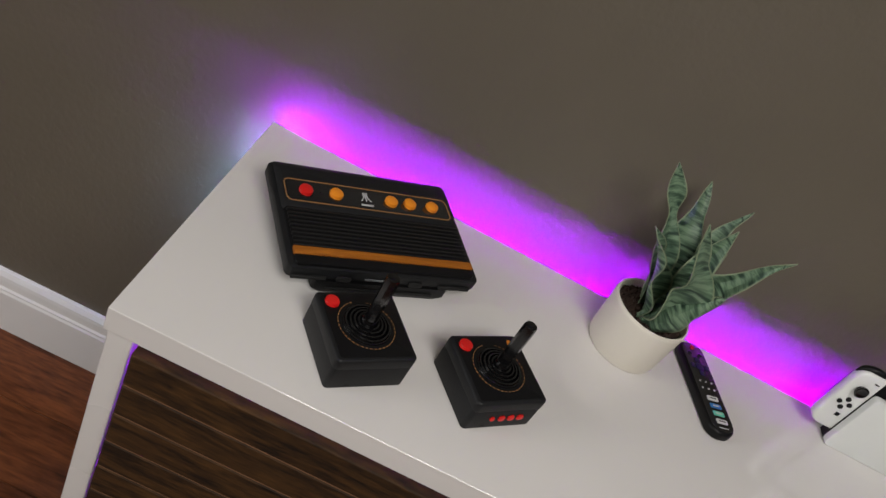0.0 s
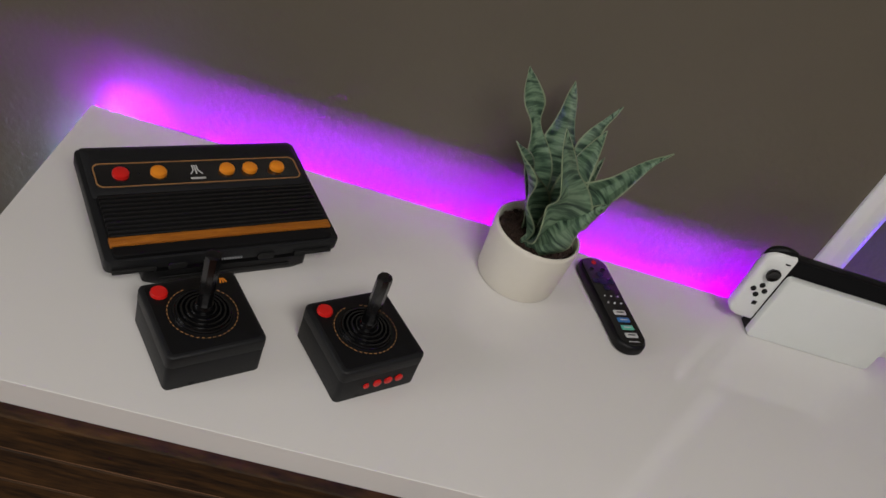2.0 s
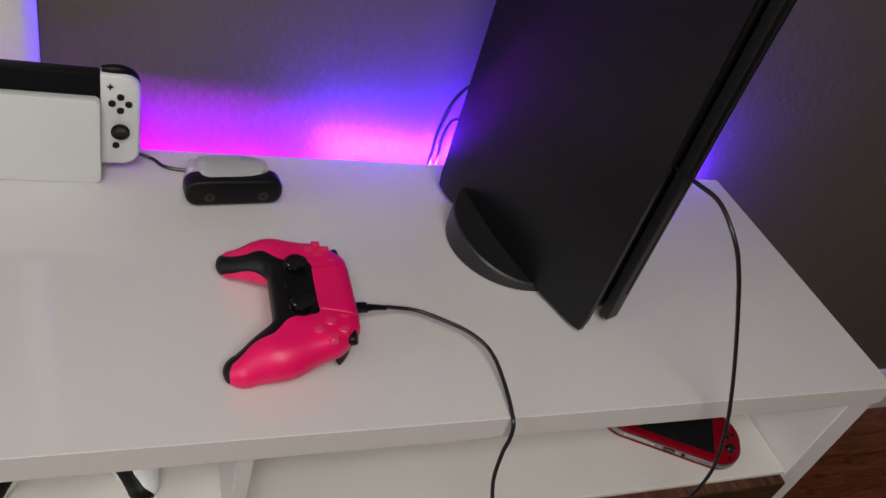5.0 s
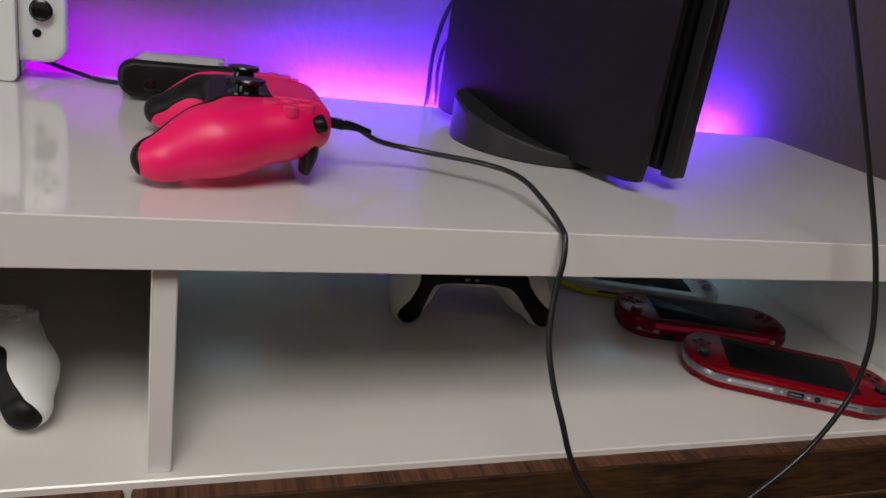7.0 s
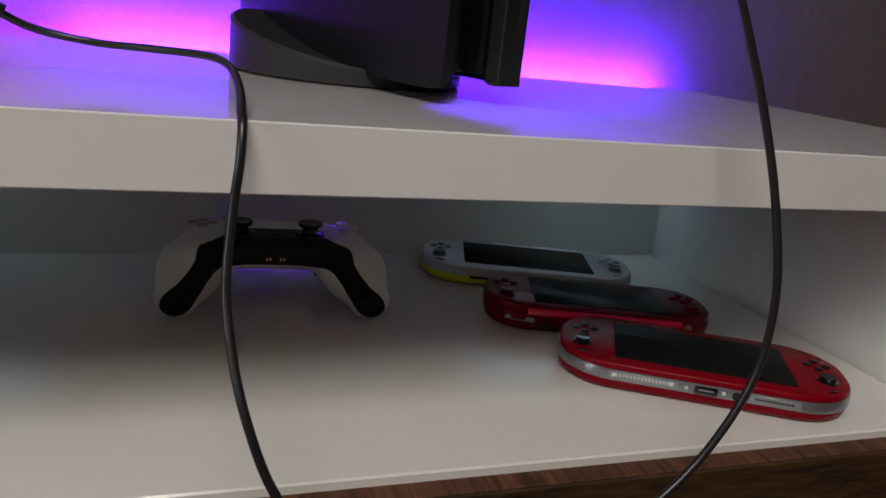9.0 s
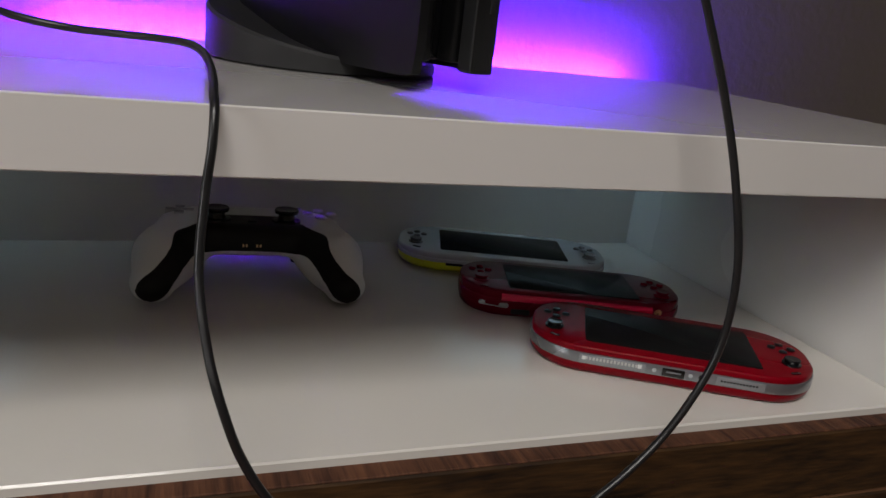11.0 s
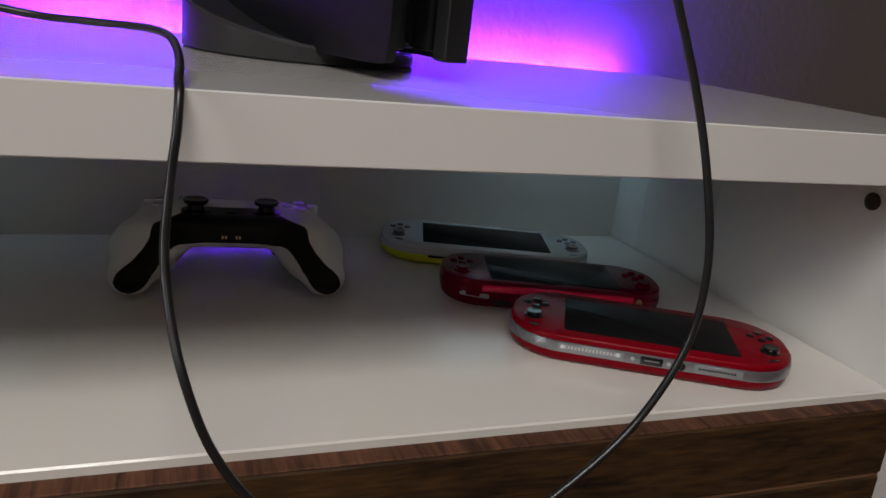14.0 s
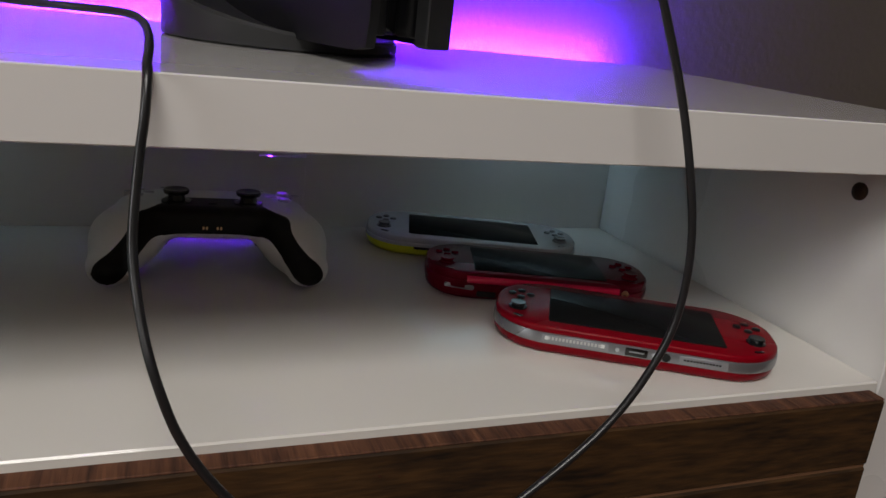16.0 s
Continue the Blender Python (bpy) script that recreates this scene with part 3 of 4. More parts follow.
def leaf(plant, pts, width, face, twist=0.0, cup=0.25, wave=0.0, taper=1.9, neck=0.0):
    """A long leaf along pts; face: the way its upper side looks; twist: degrees from base to tip."""
    C = catmull(pts, 7)
    n, w = len(C) - 1, 6
    bm = B()
    uvl = bm.loops.layers.uv.new("UVMap")
    rows = []
    for i, c in enumerate(C):
        s = i / n
        d = (C[min(i + 1, n)] - C[max(i - 1, 0)]).normalized()
        nrm = Vector(face)
        nrm = (nrm - d * nrm.dot(d)).normalized()
        nrm = Matrix.Rotation(radians(twist * s), 3, d) @ nrm
        side = d.cross(nrm)
        ww = 1.08 * width * (0.52 + 0.48 * math.sin(min(1, s / 0.45) * math.pi / 2)) * (1 - max(0, (s - 0.45) / 0.55) ** taper) + 0.0006
        if neck:
            ww *= 1 - 0.6 * math.exp(-((s - neck) / 0.12) ** 2)
        row = []
        for k in range(w + 1):
            u = k / w * 2 - 1
            off = cup * ww * (u * u - 0.4) + 1.7 * wave * ww * math.sin(s * 13 + u * 2 + width * 300) * abs(u)
            row.append((bm.verts.new(c + side * (u * ww / 2) + nrm * off), k / w, s))
        rows.append(row)
    for a, b in zip(rows, rows[1:]):
        for k in range(w):
            q = (a[k], a[k + 1], b[k + 1], b[k])
            f = bm.faces.new([v[0] for v in q])
            for lp, v in zip(f.loops, q):
                lp[uvl].uv = (v[1], v[2])
    ob = part("leaf", bm, M_LEAF, plant)
    md = ob.modifiers.new("thickness", "SOLIDIFY")
    md.thickness, md.offset = 0.0012, 0
    return ob


PX, PY = 0.516, 0.305
plant = thing("potted_plant", pose(PX, PY, H), "green banded snake plant in a cream ceramic pot", "potted plant")
part("pot", turned(B(), [(0.043, 0.0), (0.0455, 0.001), (0.047, 0.004), (0.0505, 0.066), (0.0503, 0.070), (0.049, 0.0718), (0.0475, 0.0715), (0.0462, 0.069), (0.0455, 0.058), (0.045, 0.05)], 56), M_CERAMIC, plant, "cream ceramic pot")
rs = random.Random(4)
bm = B()
turned(bm, [(0.0453, 0.052), (0.0453, 0.0605), (0.03, 0.062), (0.01, 0.063), (0.001, 0.063)], 32)
for k in range(420):
    r, a = 0.043 * math.sqrt(rs.random()), rs.random() * 6.283
    s = rs.uniform(0.0012, 0.0032)
    bmesh.ops.create_icosphere(bm, subdivisions=1, radius=s, matrix=pose(r * math.cos(a), r * math.sin(a), 0.0622 + rs.uniform(-0.0005, 0.0015), rs.random() * 90, rs.random() * 90, 0) @ Matrix.Diagonal((1.3, 1, 0.8, 1)))
tagged(part("soil", bm, M_SOIL, plant, "dark crumbly soil"), kind="stuff")


def at(x, y, z):
    return (x - PX, y - PY, z - H)


# points from base to tip, width, facing, twist, cup, wave, taper, neck
for pts, width, face, twist, cup, wave, taper, neck in (
    ([at(.505, .314, .712), at(.496, .318, .755), at(.484, .322, .796), at(.467, .330, .832), at(.453, .333, .860), at(.438, .335, .887)], .027, (0.45, -0.8, 0.3), -25, .25, .10, 2.6, .60),
    ([at(.515, .325, .712), at(.508, .342, .77), at(.504, .360, .82), at(.503, .390, .864)], .041, (0.1, -0.9, 0.3), 15, .20, .08, 1.5, 0),
    ([at(.528, .318, .712), at(.535, .324, .765), at(.537, .332, .800), at(.537, .342, .838), at(.551, .352, .871)], .027, (-0.45, -0.8, 0.3), -35, .35, .14, 1.6, 0),
    ([at(.530, .300, .712), at(.538, .297, .757), at(.547, .292, .787), at(.564, .289, .816), at(.580, .287, .849), at(.597, .285, .871)], .034, (-0.55, -0.6, 0.5), 30, .35, .18, 0.62, 0),
    ([at(.506, .292, .712), at(.498, .293, .745), at(.485, .294, .779), at(.468, .293, .806), at(.447, .291, .827)], .025, (0.55, -0.6, 0.5), 30, .45, .16, 1.1, 0),
    ([at(.512, .287, .711), at(.516, .270, .748), at(.516, .261, .795), at(.497, .252, .832), at(.474, .245, .881)], .043, (0.2, -1.0, 0.1), 22, .24, .12, 1.15, 0),
    ([at(.524, .305, .712), at(.528, .304, .765), at(.526, .303, .812), at(.531, .305, .862)], .034, (-0.25, -0.95, 0.2), -20, .30, .10, 1.5, 0),
    ([at(.503, .285, .709), at(.512, .276, .728), at(.524, .268, .748), at(.536, .262, .778), at(.550, .255, .810)], .031, (-0.15, -0.85, 0.55), -30, -.30, .16, 1.3, 0),
    ([at(.534, .312, .712), at(.541, .322, .755), at(.557, .344, .812)], .023, (-0.6, -0.7, 0.3), 10, .25, .10, 1.6, 0),
    ([at(.520, .296, .712), at(.533, .285, .748), at(.546, .277, .778), at(.553, .272, .798)], .022, (-0.5, -0.7, 0.5), 25, .30, .14, 1.3, 0),
):
    leaf(plant, pts, width, face, twist, cup, wave, taper, neck)

# ---------------------------------------------------------------- remote
rem = thing("remote_control", pose(0.6325, 0.294, H, 0, 0, math.degrees(math.atan2(-0.135, 0.041)) + 90), "black remote control with coloured shortcut keys", "remote control")
part("body", slab(B(), 0.0195, 0.0735, 0.017, 0.0, 0.0145, 0.005, 8, steps=4, bb=0.004), M_BLACK, rem)
part("face", slab(B(), 0.0165, 0.0705, 0.0145, 0.0144, 0.0150, 0.0004, 8), M_GLOSS, rem)


def key(x, y, hx, hy, r, m, label=""):
    part("key", slab(B(), hx, hy, r, 0.0149, 0.0162, 0.0004, 3, cx=x, cy=y), m, rem, label)


key(0, 0.062, 0.0032, 0.0032, 0.0032, M_RED, "red power key")
for x in (-0.008, 0.008):
    key(x, 0.05, 0.0028, 0.0022, 0.002, M_GREYBLACK)
key(0, 0.030, 0.0055, 0.0055, 0.003, M_PURPLE, "violet centre key")
for x, y in ((0, .041), (0, .019), (-.0105, .03), (.0105, .03)):
    key(x, y, 0.0035, 0.0035, 0.001, M_PURPLE, "violet direction key")
for x in (-0.009, 0.0, 0.009):
    key(x, 0.005, 0.0012, 0.0010, 0.0008, M_PRINT)
    key(x, -0.006, 0.0012, 0.0010, 0.0008, M_PRINT)
for y, m in ((-0.021, M_PRINT), (-0.0325, M_BLUELAB), (-0.044, M_GREENLAB), (-0.0555, M_PRINT)):
    key(0, y, 0.008, 0.0034, 0.001, m, "pale key" if m is M_PRINT else "coloured key")
    part("key_mark", slab(B(), 0.005, 0.0009, 0.0002, 0.0162, 0.01635, 0.00005, 1, cy=y, steps=1), M_GREYBLACK if m is M_PRINT else M_PRINT, rem)
for k in range(6):
    part("printed_mark", slab(B(), 0.0009, 0.0008, 0.0002, 0.0150, 0.01515, 0.00005, 1, cx=-0.006 + k * 0.0024, cy=-0.0645, steps=1), M_PRINT, rem)

# ---------------------------------------------------------------- docked console
DX, DY = 0.911, 0.3195
dock = thing("console_dock", pose(DX, DY, H), "white charging dock with a plain front", "console dock")
bm = B()
slab(bm, 0.0868, 0.0480, 0.006, 0, 0.011, 0.0016, 5, pose(0, 0.0115, 0.0485, 90, 0, 0))
part("front_shell", bm, M_DOCK, dock)
part("rear_shell", slab(B(), 0.0868, 0.0480, 0.006, 0, 0.016, 0.0016, 5, pose(0, 0.046, 0.0485, 90, 0, 0)), M_DOCK, dock)
part("floor_block", box(B(), -0.0855, 0.0855, 0.0118, 0.0298, 0.0008, 0.016, 0.001), M_BLACK, dock)

con = thing("handheld_console", pose(DX, DY + 0.0208, H + 0.0162), "black tablet console with white side grips standing in the dock", "game console")
stand_up = pose(0, 0.0065, 0.051, 90, 0, 0)
part("tablet", slab(B(), 0.0865, 0.051, 0.003, 0, 0.0135, 0.0018, 4, stand_up), M_BLACK, con, "black tablet")
part("screen", slab(B(), 0.0845, 0.0485, 0.002, 0.0134, 0.0139, 0.0002, 3, stand_up), M_SCREEN, con)
part("vent", box(B(), -0.05, 0.05, -0.0015, 0.0015, 0.1018, 0.1024, 0.0001), M_DEEP, con)


def grip(side):
    hw, hh, r = 0.0178, 0.051, 0.0165
    ring0 = []
    for k in range(9):
        a = radians(90 - 90 * k / 8)
        ring0.append((hw * 2 - r + r * math.cos(a), hh - r + r * math.sin(a)))
    for k in range(9):
        a = radians(-90 * k / 8)
        ring0.append((hw * 2 - r + r * math.cos(a), -hh + r + r * math.sin(a)))
    ring0 += [(0, -hh), (0, hh)]
    rings = []
    for inset, z in ((0.003, -0.0005), (0.0008, 0.001), (0, 0.003), (0, 0.0108), (0.0008, 0.0128), (0.003, 0.0142)):
        row = []
        for x, y in ring0:
            f = 1 - inset / hh
            row.append((side * (0.0868 + max(x - inset, 0) if x > 0.001 else 0.0868), y * f, z))
        rings.append(row)
    g = part("side_grip", loft(B(), rings, stand_up), M_WHITE, con, "white side grip")
    sx = side * (0.0868 + 0.0175)
    ys, yb = (0.024, -0.004) if side < 0 else (-0.008, 0.021)
    part("thumb_stick", turned(B(), [(0.006, 0.013), (0.0055, 0.017), (0.0088, 0.0185), (0.0088, 0.0205), (0.007, 0.0213), (0.005, 0.0205), (0.001, 0.0204)], 24, stand_up @ pose(sx, ys, 0)), M_RUBBER, g, "black thumb stick")
    for dx, dy in ((0, .0075), (0, -.0075), (.0075, 0), (-.0075, 0)):
        part("round_button", turned(B(), [(0.0034, 0.014), (0.0034, 0.0157), (0.0028, 0.0163), (0.0006, 0.0164)], 18, stand_up @ pose(sx + dx, yb + dy, 0)), M_BLACK, g, "black button")
    if side < 0:
        part("minus_key", slab(B(), 0.003, 0.0008, 0.0003, 0.014, 0.0153, 0.0002, 2, stand_up, sx + 0.01, 0.041), M_BLACK, g)
        part("square_key", slab(B(), 0.0028, 0.0028, 0.0004, 0.014, 0.0153, 0.0002, 2, stand_up, sx + 0.006, -0.024), M_BLACK, g)
    else:
        for hx, hy in ((0.0028, 0.0008), (0.0008, 0.0028)):
            part("plus_key", slab(B(), hx, hy, 0.0003, 0.014, 0.0153, 0.0002, 2, stand_up, sx - 0.009, 0.039), M_BLACK, g)
        part("home_key", turned(B(), [(0.0034, 0.014), (0.0034, 0.0155), (0.001, 0.016)], 18, stand_up @ pose(sx - 0.004, -0.027, 0)), M_BLACK, g)
    path = [(side * 0.0875, 0.0525, 0.006), (side * 0.103, 0.0525, 0.005), (side * 0.114, 0.047, 0.003), (side * 0.1205, 0.038, 0.003)]
    part("shoulder_button", tube(B(), [stand_up @ Vector(p) for p in path], lambda s: 0.0052 * (1 - 0.5 * abs(2 * s - 0.9) ** 3), 12, 6), M_BLACK, g, "black shoulder button")


grip(-1)
grip(1)

# cable cover running up the wall
cover = thing("cable_cover", pose(0.9200, WALL, 0), "white plastic cable cover running up the wall", "cable cover")
for z0, z1 in ((0.60, 1.40), (1.4006, 2.2)):
    part("channel", loft(B(), [[(x, y, z) for x, y in ((-0.0205, -0.0003), (-0.0205, -0.004), (-0.0195, -0.0055), (-0.010, -0.0125), (-0.008, -0.013), (0.008, -0.013), (0.010, -0.0125), (0.0195, -0.0055), (0.0205, -0.004), (0.0205, -0.0003))] for z in (z0, z1)]), M_TRIM, cover)

# ---------------------------------------------------------------- small camera
cmr = thing("console_camera", pose(1.1245, 0.2995, H, 0, 0, 5.9), "small black console camera with a pale folded mount", "camera")
part("body", slab(B(), 0.0495, 0.0150, 0.0125, 0, 0.024, 0.005, 8, pose(0, 0.0125, 0.0163, 84, 0, 0), steps=4), M_BLACK, cmr)
for x in (-0.026, 0.029):
    part("lens", turned(B(), [(0.0058, 0), (0.0058, 0.0004), (0.0050, 0.0006), (0.001, 0.0005)], 24, pose(x, -0.0113, 0.0145, 84, 0, 0)), M_GLOSS, cmr, "round glossy lens")
# a curved sheet over the body, folded down at one end
rows = []
for k in range(19):
    u = k / 18
    x = -0.044 + 0.080 * u
    drop = 0.026 * max(0.0, 1 - u / 0.22) ** 2
    e = 0.010 * max(0.0, (u - 0.6) / 0.4) ** 2
    z = 0.0335 - drop
    rows.append([(x, -0.001 + e, z - 0.003), (x, -0.0025 + e, z - 0.0012), (x, 0.006, z + 0.0022), (x, 0.020, z + 0.0032), (x, 0.036 - e, z - 0.0005), (x, 0.042 - e, z - 0.008),
                 (x, 0.040 - e, z - 0.0095), (x, 0.034 - e, z - 0.0028), (x, 0.020, z + 0.0012), (x, 0.006, z)])
part("mount", loft(B(), rows), M_MOUNT, cmr, "pale grey folded mount")
part("mount_leg", slab(B(), 0.034, 0.009, 0.006, 0.0, 0.0265, 0.003, 5, pose(-0.008, 0.032, 0)), M_MOUNT, cmr)

# ---------------------------------------------------------------- game controllers
HANDLE = [((48, 18, 40), (60, -14, 31), 23, 21.5), ((60, -14, 31), (68, -40, 18), 21.5, 15.5)]


def f_body(p):
    q = p.copy()
    q[..., 0] = np.abs(q[..., 0])
    d = sd_box(q, (0, 13, 45), (48, 31, 14), 10)
    d = smin(d, sd_box(q, (0, 33, 41), (50, 14, 14), 10), 8)
    for a, b, ra, rb in HANDLE:
        d = smin(d, sd_cone(q, a, b, ra, rb), 13)
    return smax(d, sd_box(q, (0, 0, 29.5), (200, 200, 29.5), 1), 7)


def f_trim(p):
    q = p.copy()
    q[..., 0] = np.abs(q[..., 0])
    reg = sd_box(q, (0, -7, 56), (35, 23, 19), 6)
    reg = smin(reg, sd_cone(q, (24, -14, 54), (47, -23, 45), 14, 10), 7)
    reg = smin(reg, sd_cone(q, (47, -23, 45), (58, -44, 28), 10, 7.5), 5)
    reg = smin(reg, sd_cone(q, (58, -44, 28), (69, -60, 16), 7.5, 13), 5)
    return smax(f_body(p) - 0.8, reg, 0.6)


def f_pad(p):
    q = p.copy()
    q[..., 0] = np.abs(q[..., 0])
    w = 26 + (q[..., 1] - 10) * 0.22
    reg = np.maximum(np.maximum(q[..., 0] - w, 14.5 - q[..., 1]), 45 - q[..., 2])
    return smax(f_body(p) - 0.9, reg, 0.8)


ME_BODY = moulded(f_body, (-92, -66, -4), (92, 58, 66), 1.7)
ME_TRIM = moulded(f_trim, (-92, -72, -4), (92, 20, 66), 1.35)
ME_PAD = moulded(f_pad, (-42, 6, 30), (42, 58, 66), 1.4)


def controller(m, shell, pad, button, label, group, long=0.94):
    t = thing("game_controller", m @ Matrix.Diagonal((0.94, long, 0.86, 1)), label, "game controller", group)
    mpart("shell", ME_BODY, shell, t)
    mpart("centre_trim", ME_TRIM, M_BLACK, t, "black centre trim")
    mpart("touchpad", ME_PAD, pad, t, "smooth touchpad")
    for s in (-1, 1):
        part("thumb_stick", turned(B(), [(0.0115, 0.055), (0.0105, 0.0592), (0.0065, 0.0600), (0.0060, 0.0640), (0.0088, 0.0652), (0.0094, 0.0672), (0.0087, 0.0684), (0.0062, 0.0679), (0.001, 0.0676)], 32, pose(s * 0.026, 0.002, 0)), M_RUBBER, t, "black thumb stick")
        part("shoulder_button", slab(B(), 0.0165, 0.006, 0.005, 0, 0.007, 0.002, 4, pose(s * 0.045, 0.0380, 0.046, -70, 0, -s * 8)), M_BLACK, t)
        bm = B()
        path = [(s * 0.045, 0.030, 0.040), (s * 0.045, 0.0350, 0.031), (s * 0.0455, 0.0360, 0.020), (s * 0.046, 0.0345, 0.010)]
        rings = []
        for k, p in enumerate(catmull(path, 4)):
            w = 0.0155 - 0.0003 * k
            h = 0.0085 - 0.00045 * k
            rings.append([(p[0] + w * math.cos(a) , p[1] + h * math.sin(a), p[2]) for a in [2 * math.pi * j / 16 for j in range(16)]])
        loft(bm, rings)
        part("trigger", bm, M_BLACK, t, "black trigger")
        part("menu_key", slab(B(), 0.0016, 0.0032, 0.0015, 0.0585, 0.0603, 0.0004, 4, pose(s * 0.0375, 0.034, 0, 0, 0, -s * 15)), button, t)
    for dx, dy in ((0, .0095), (0, -.0095), (.0095, 0), (-.0095, 0)):
        part("face_button", turned(B(), [(0.0046, 0.053), (0.0046, 0.0592), (0.0038, 0.0602), (0.001, 0.0604)], 22, pose(0.0535 + dx, 0.0225 + dy, 0)), button, t)
        a = math.degrees(math.atan2(dy, dx))
        part("direction_button", loft(B(), [[(x, y, z) for x, y in ((0.002, 0), (0.005, -0.0034), (0.0105, -0.0034), (0.0105, 0.0034), (0.005, 0.0034))] for z in (0.053, 0.0594)], pose(-0.0535, 0.0225, 0, 0, 0, a)), button, t)
    part("mute_key", slab(B(), 0.0035, 0.0012, 0.001, 0.059, 0.0606, 0.0003, 3, pose(0, -0.008, 0)), M_GREYBLACK, t)
    for x in (-0.0062, -0.0038, 0.0038, 0.0062):
        part("charge_contact", slab(B(), 0.0007, 0.0012, 0.0003, 0.0, 0.0006, 0.0002, 2, pose(x, -0.0189, 0.0425, 90, 0, 0)), M_CONTACT, t, "small brass contact")
    part("cable_socket", slab(B(), 0.0055, 0.0025, 0.002, 0, 0.0015, 0.0004, 3, pose(0, 0.0480, 0.0405, -90, 0, 0)), M_DEEP, t)
    return t


controller(pose(1.1585, 0.1180, H + 0.0005, 0, 0, -91.5), M_PINK, M_PINK, M_PINK2, "hot pink game controller with black centre, plugged in", "game controllers", 1.10)
controller(pose(1.3865, 0.236, SHELF + 0.0005, 0, 0, -4.5), M_WHITE, M_WHITE, M_CLEAR, "white game controller with black centre on the shelf", "game controllers")
controller(pose(0.974, 0.100, SHELF + 0.0005, 0, 0, 0), M_WHITE, M_WHITE, M_CLEAR, "white game controller with black centre on the shelf", "game controllers")

# ---------------------------------------------------------------- tall console
AX = math.degrees(math.atan2(-0.233, 0.087)) + 90     # its back-to-front axis is local -y
TC = Vector((1.4055, 0.2115, 0)) + Vector((0.937, 0.35, 0)) * 0.0315
tower = thing("tower_console", pose(TC.x, TC.y, H, 0, 0, AX), "tall matte black game console standing on a round foot", "game console")


def plate(side):
    """A tall bowed side plate; local x is across the console."""
    ny, nz = 18, 22
    bm = B()
    y0, y1, z0, z1 = -0.129, 0.128, 0.008 if side < 0 else 0.0125, 0.386

    def outline(u, v):
        y, z = y0 + (y1 - y0) * u, z0 + (z1 - z0) * v
        bow = 0.0310 + 0.004 * (abs(v - 0.42) / 0.58) ** 2.2 * (1 if v > 0.42 else 0.25)
        bow -= 0.005 * max(0, (u - 0.75) / 0.25) ** 2 + (0.006 if side > 0 else 0)
        return y, z, bow

    outer, inner = [], []
    for i in range(ny + 1):
        ro, ri = [], []
        for j in range(nz + 1):
            u, v = i / ny, j / nz
            # rounded corners
            y, z, bow = outline(u, v)
            cy, cz, r = (y0 + y1) / 2, (z0 + z1) / 2, 0.007
            dy, dz = abs(y - cy) - ((y1 - y0) / 2 - r), abs(z - cz) - ((z1 - z0) / 2 - r)
            if dy > 0 and dz > 0:
                L = max(dy, dz) / math.hypot(dy, dz)
                y = cy + math.copysign((y1 - y0) / 2 - r + dy * L, y - cy)
                z = cz + math.copysign((z1 - z0) / 2 - r + dz * L, z - cz)
            ro.append(bm.verts.new((side * bow, y, z)))
            ri.append(bm.verts.new((side * (bow - 0.006), y, z)))
        outer.append(ro)
        inner.append(ri)
    for i in range(ny):
        for j in range(nz):
            bm.faces.new((outer[i][j], outer[i + 1][j], outer[i + 1][j + 1], outer[i][j + 1]))
            bm.faces.new((inner[i][j], inner[i][j + 1], inner[i + 1][j + 1], inner[i + 1][j]))
    rim = [(i, 0) for i in range(ny)] + [(ny, j) for j in range(nz)] + [(i, nz) for i in range(ny, 0, -1)] + [(0, j) for j in range(nz, 0, -1)]
    for a, b in zip(rim, rim[1:] + rim[:1]):
        bm.faces.new((outer[a[0]][a[1]], inner[a[0]][a[1]], inner[b[0]][b[1]], outer[b[0]][b[1]]))
    part("side_plate", bm, M_PLATE, tower, "matte black bowed side plate")


plate(-1)
plate(1)
part("core", slab(B(), 0.0190, 0.108, 0.012, 0.016, 0.374, 0.004, 5, pose(0, 0.008, 0)), M_GLOSS, tower, "glossy black core")
part("front_fin", slab(B(), 0.0085, 0.008, 0.004, 0.016, 0.37, 0.002, 4, pose(0.0155, -0.106, 0)), M_BLACK, tower)
part("front_flange", slab(B(), 0.0085, 0.0055, 0.0012, 0.0115, 0.384, 0.0012, 3, pose(0.0165, -0.1245, 0)), M_PLATE, tower, "satin black flange")
part("flange_slot", box(B(), 0.0175, 0.0205, -0.1304, -0.1290, 0.045, 0.375, 0.0003), M_DEEP, tower, "", False)
# paler strip standing in for light caught along the flange's edge
part("flange_lit_edge", box(B(), 0.0072, 0.0084, -0.1299, -0.1190, 0.0125, 0.383, 0.0004), M_FOOT, tower, "", False)
part("front_fin", slab(B(), 0.0085, 0.008, 0.004, 0.016, 0.37, 0.002, 4, pose(-0.0155, -0.106, 0)), M_BLACK, tower)
for k in range(12):
    part("vent_slat", box(B(), -0.017, 0.017, -0.1035, -0.098, 0.25 + k * 0.009, 0.2545 + k * 0.009, 0.0006), M_BLACK, tower)
part("usb_port", slab(B(), 0.0022, 0.0046, 0.002, 0, 0.002, 0.0003, 4, pose(-0.006, -0.0995, 0.205, 90, 0, 0)), M_DEEP, tower)
part("usb_port", box(B(), -0.003, 0.003, -0.1012, -0.098, 0.18, 0.193, 0.0003), M_DEEP, tower)
part("power_key", slab(B(), 0.002, 0.012, 0.0018, 0, 0.0022, 0.0004, 4, pose(0.0, -0.0995, 0.09, 90, 0, 0)), M_SILVER, tower)
bm = B()
rings = []
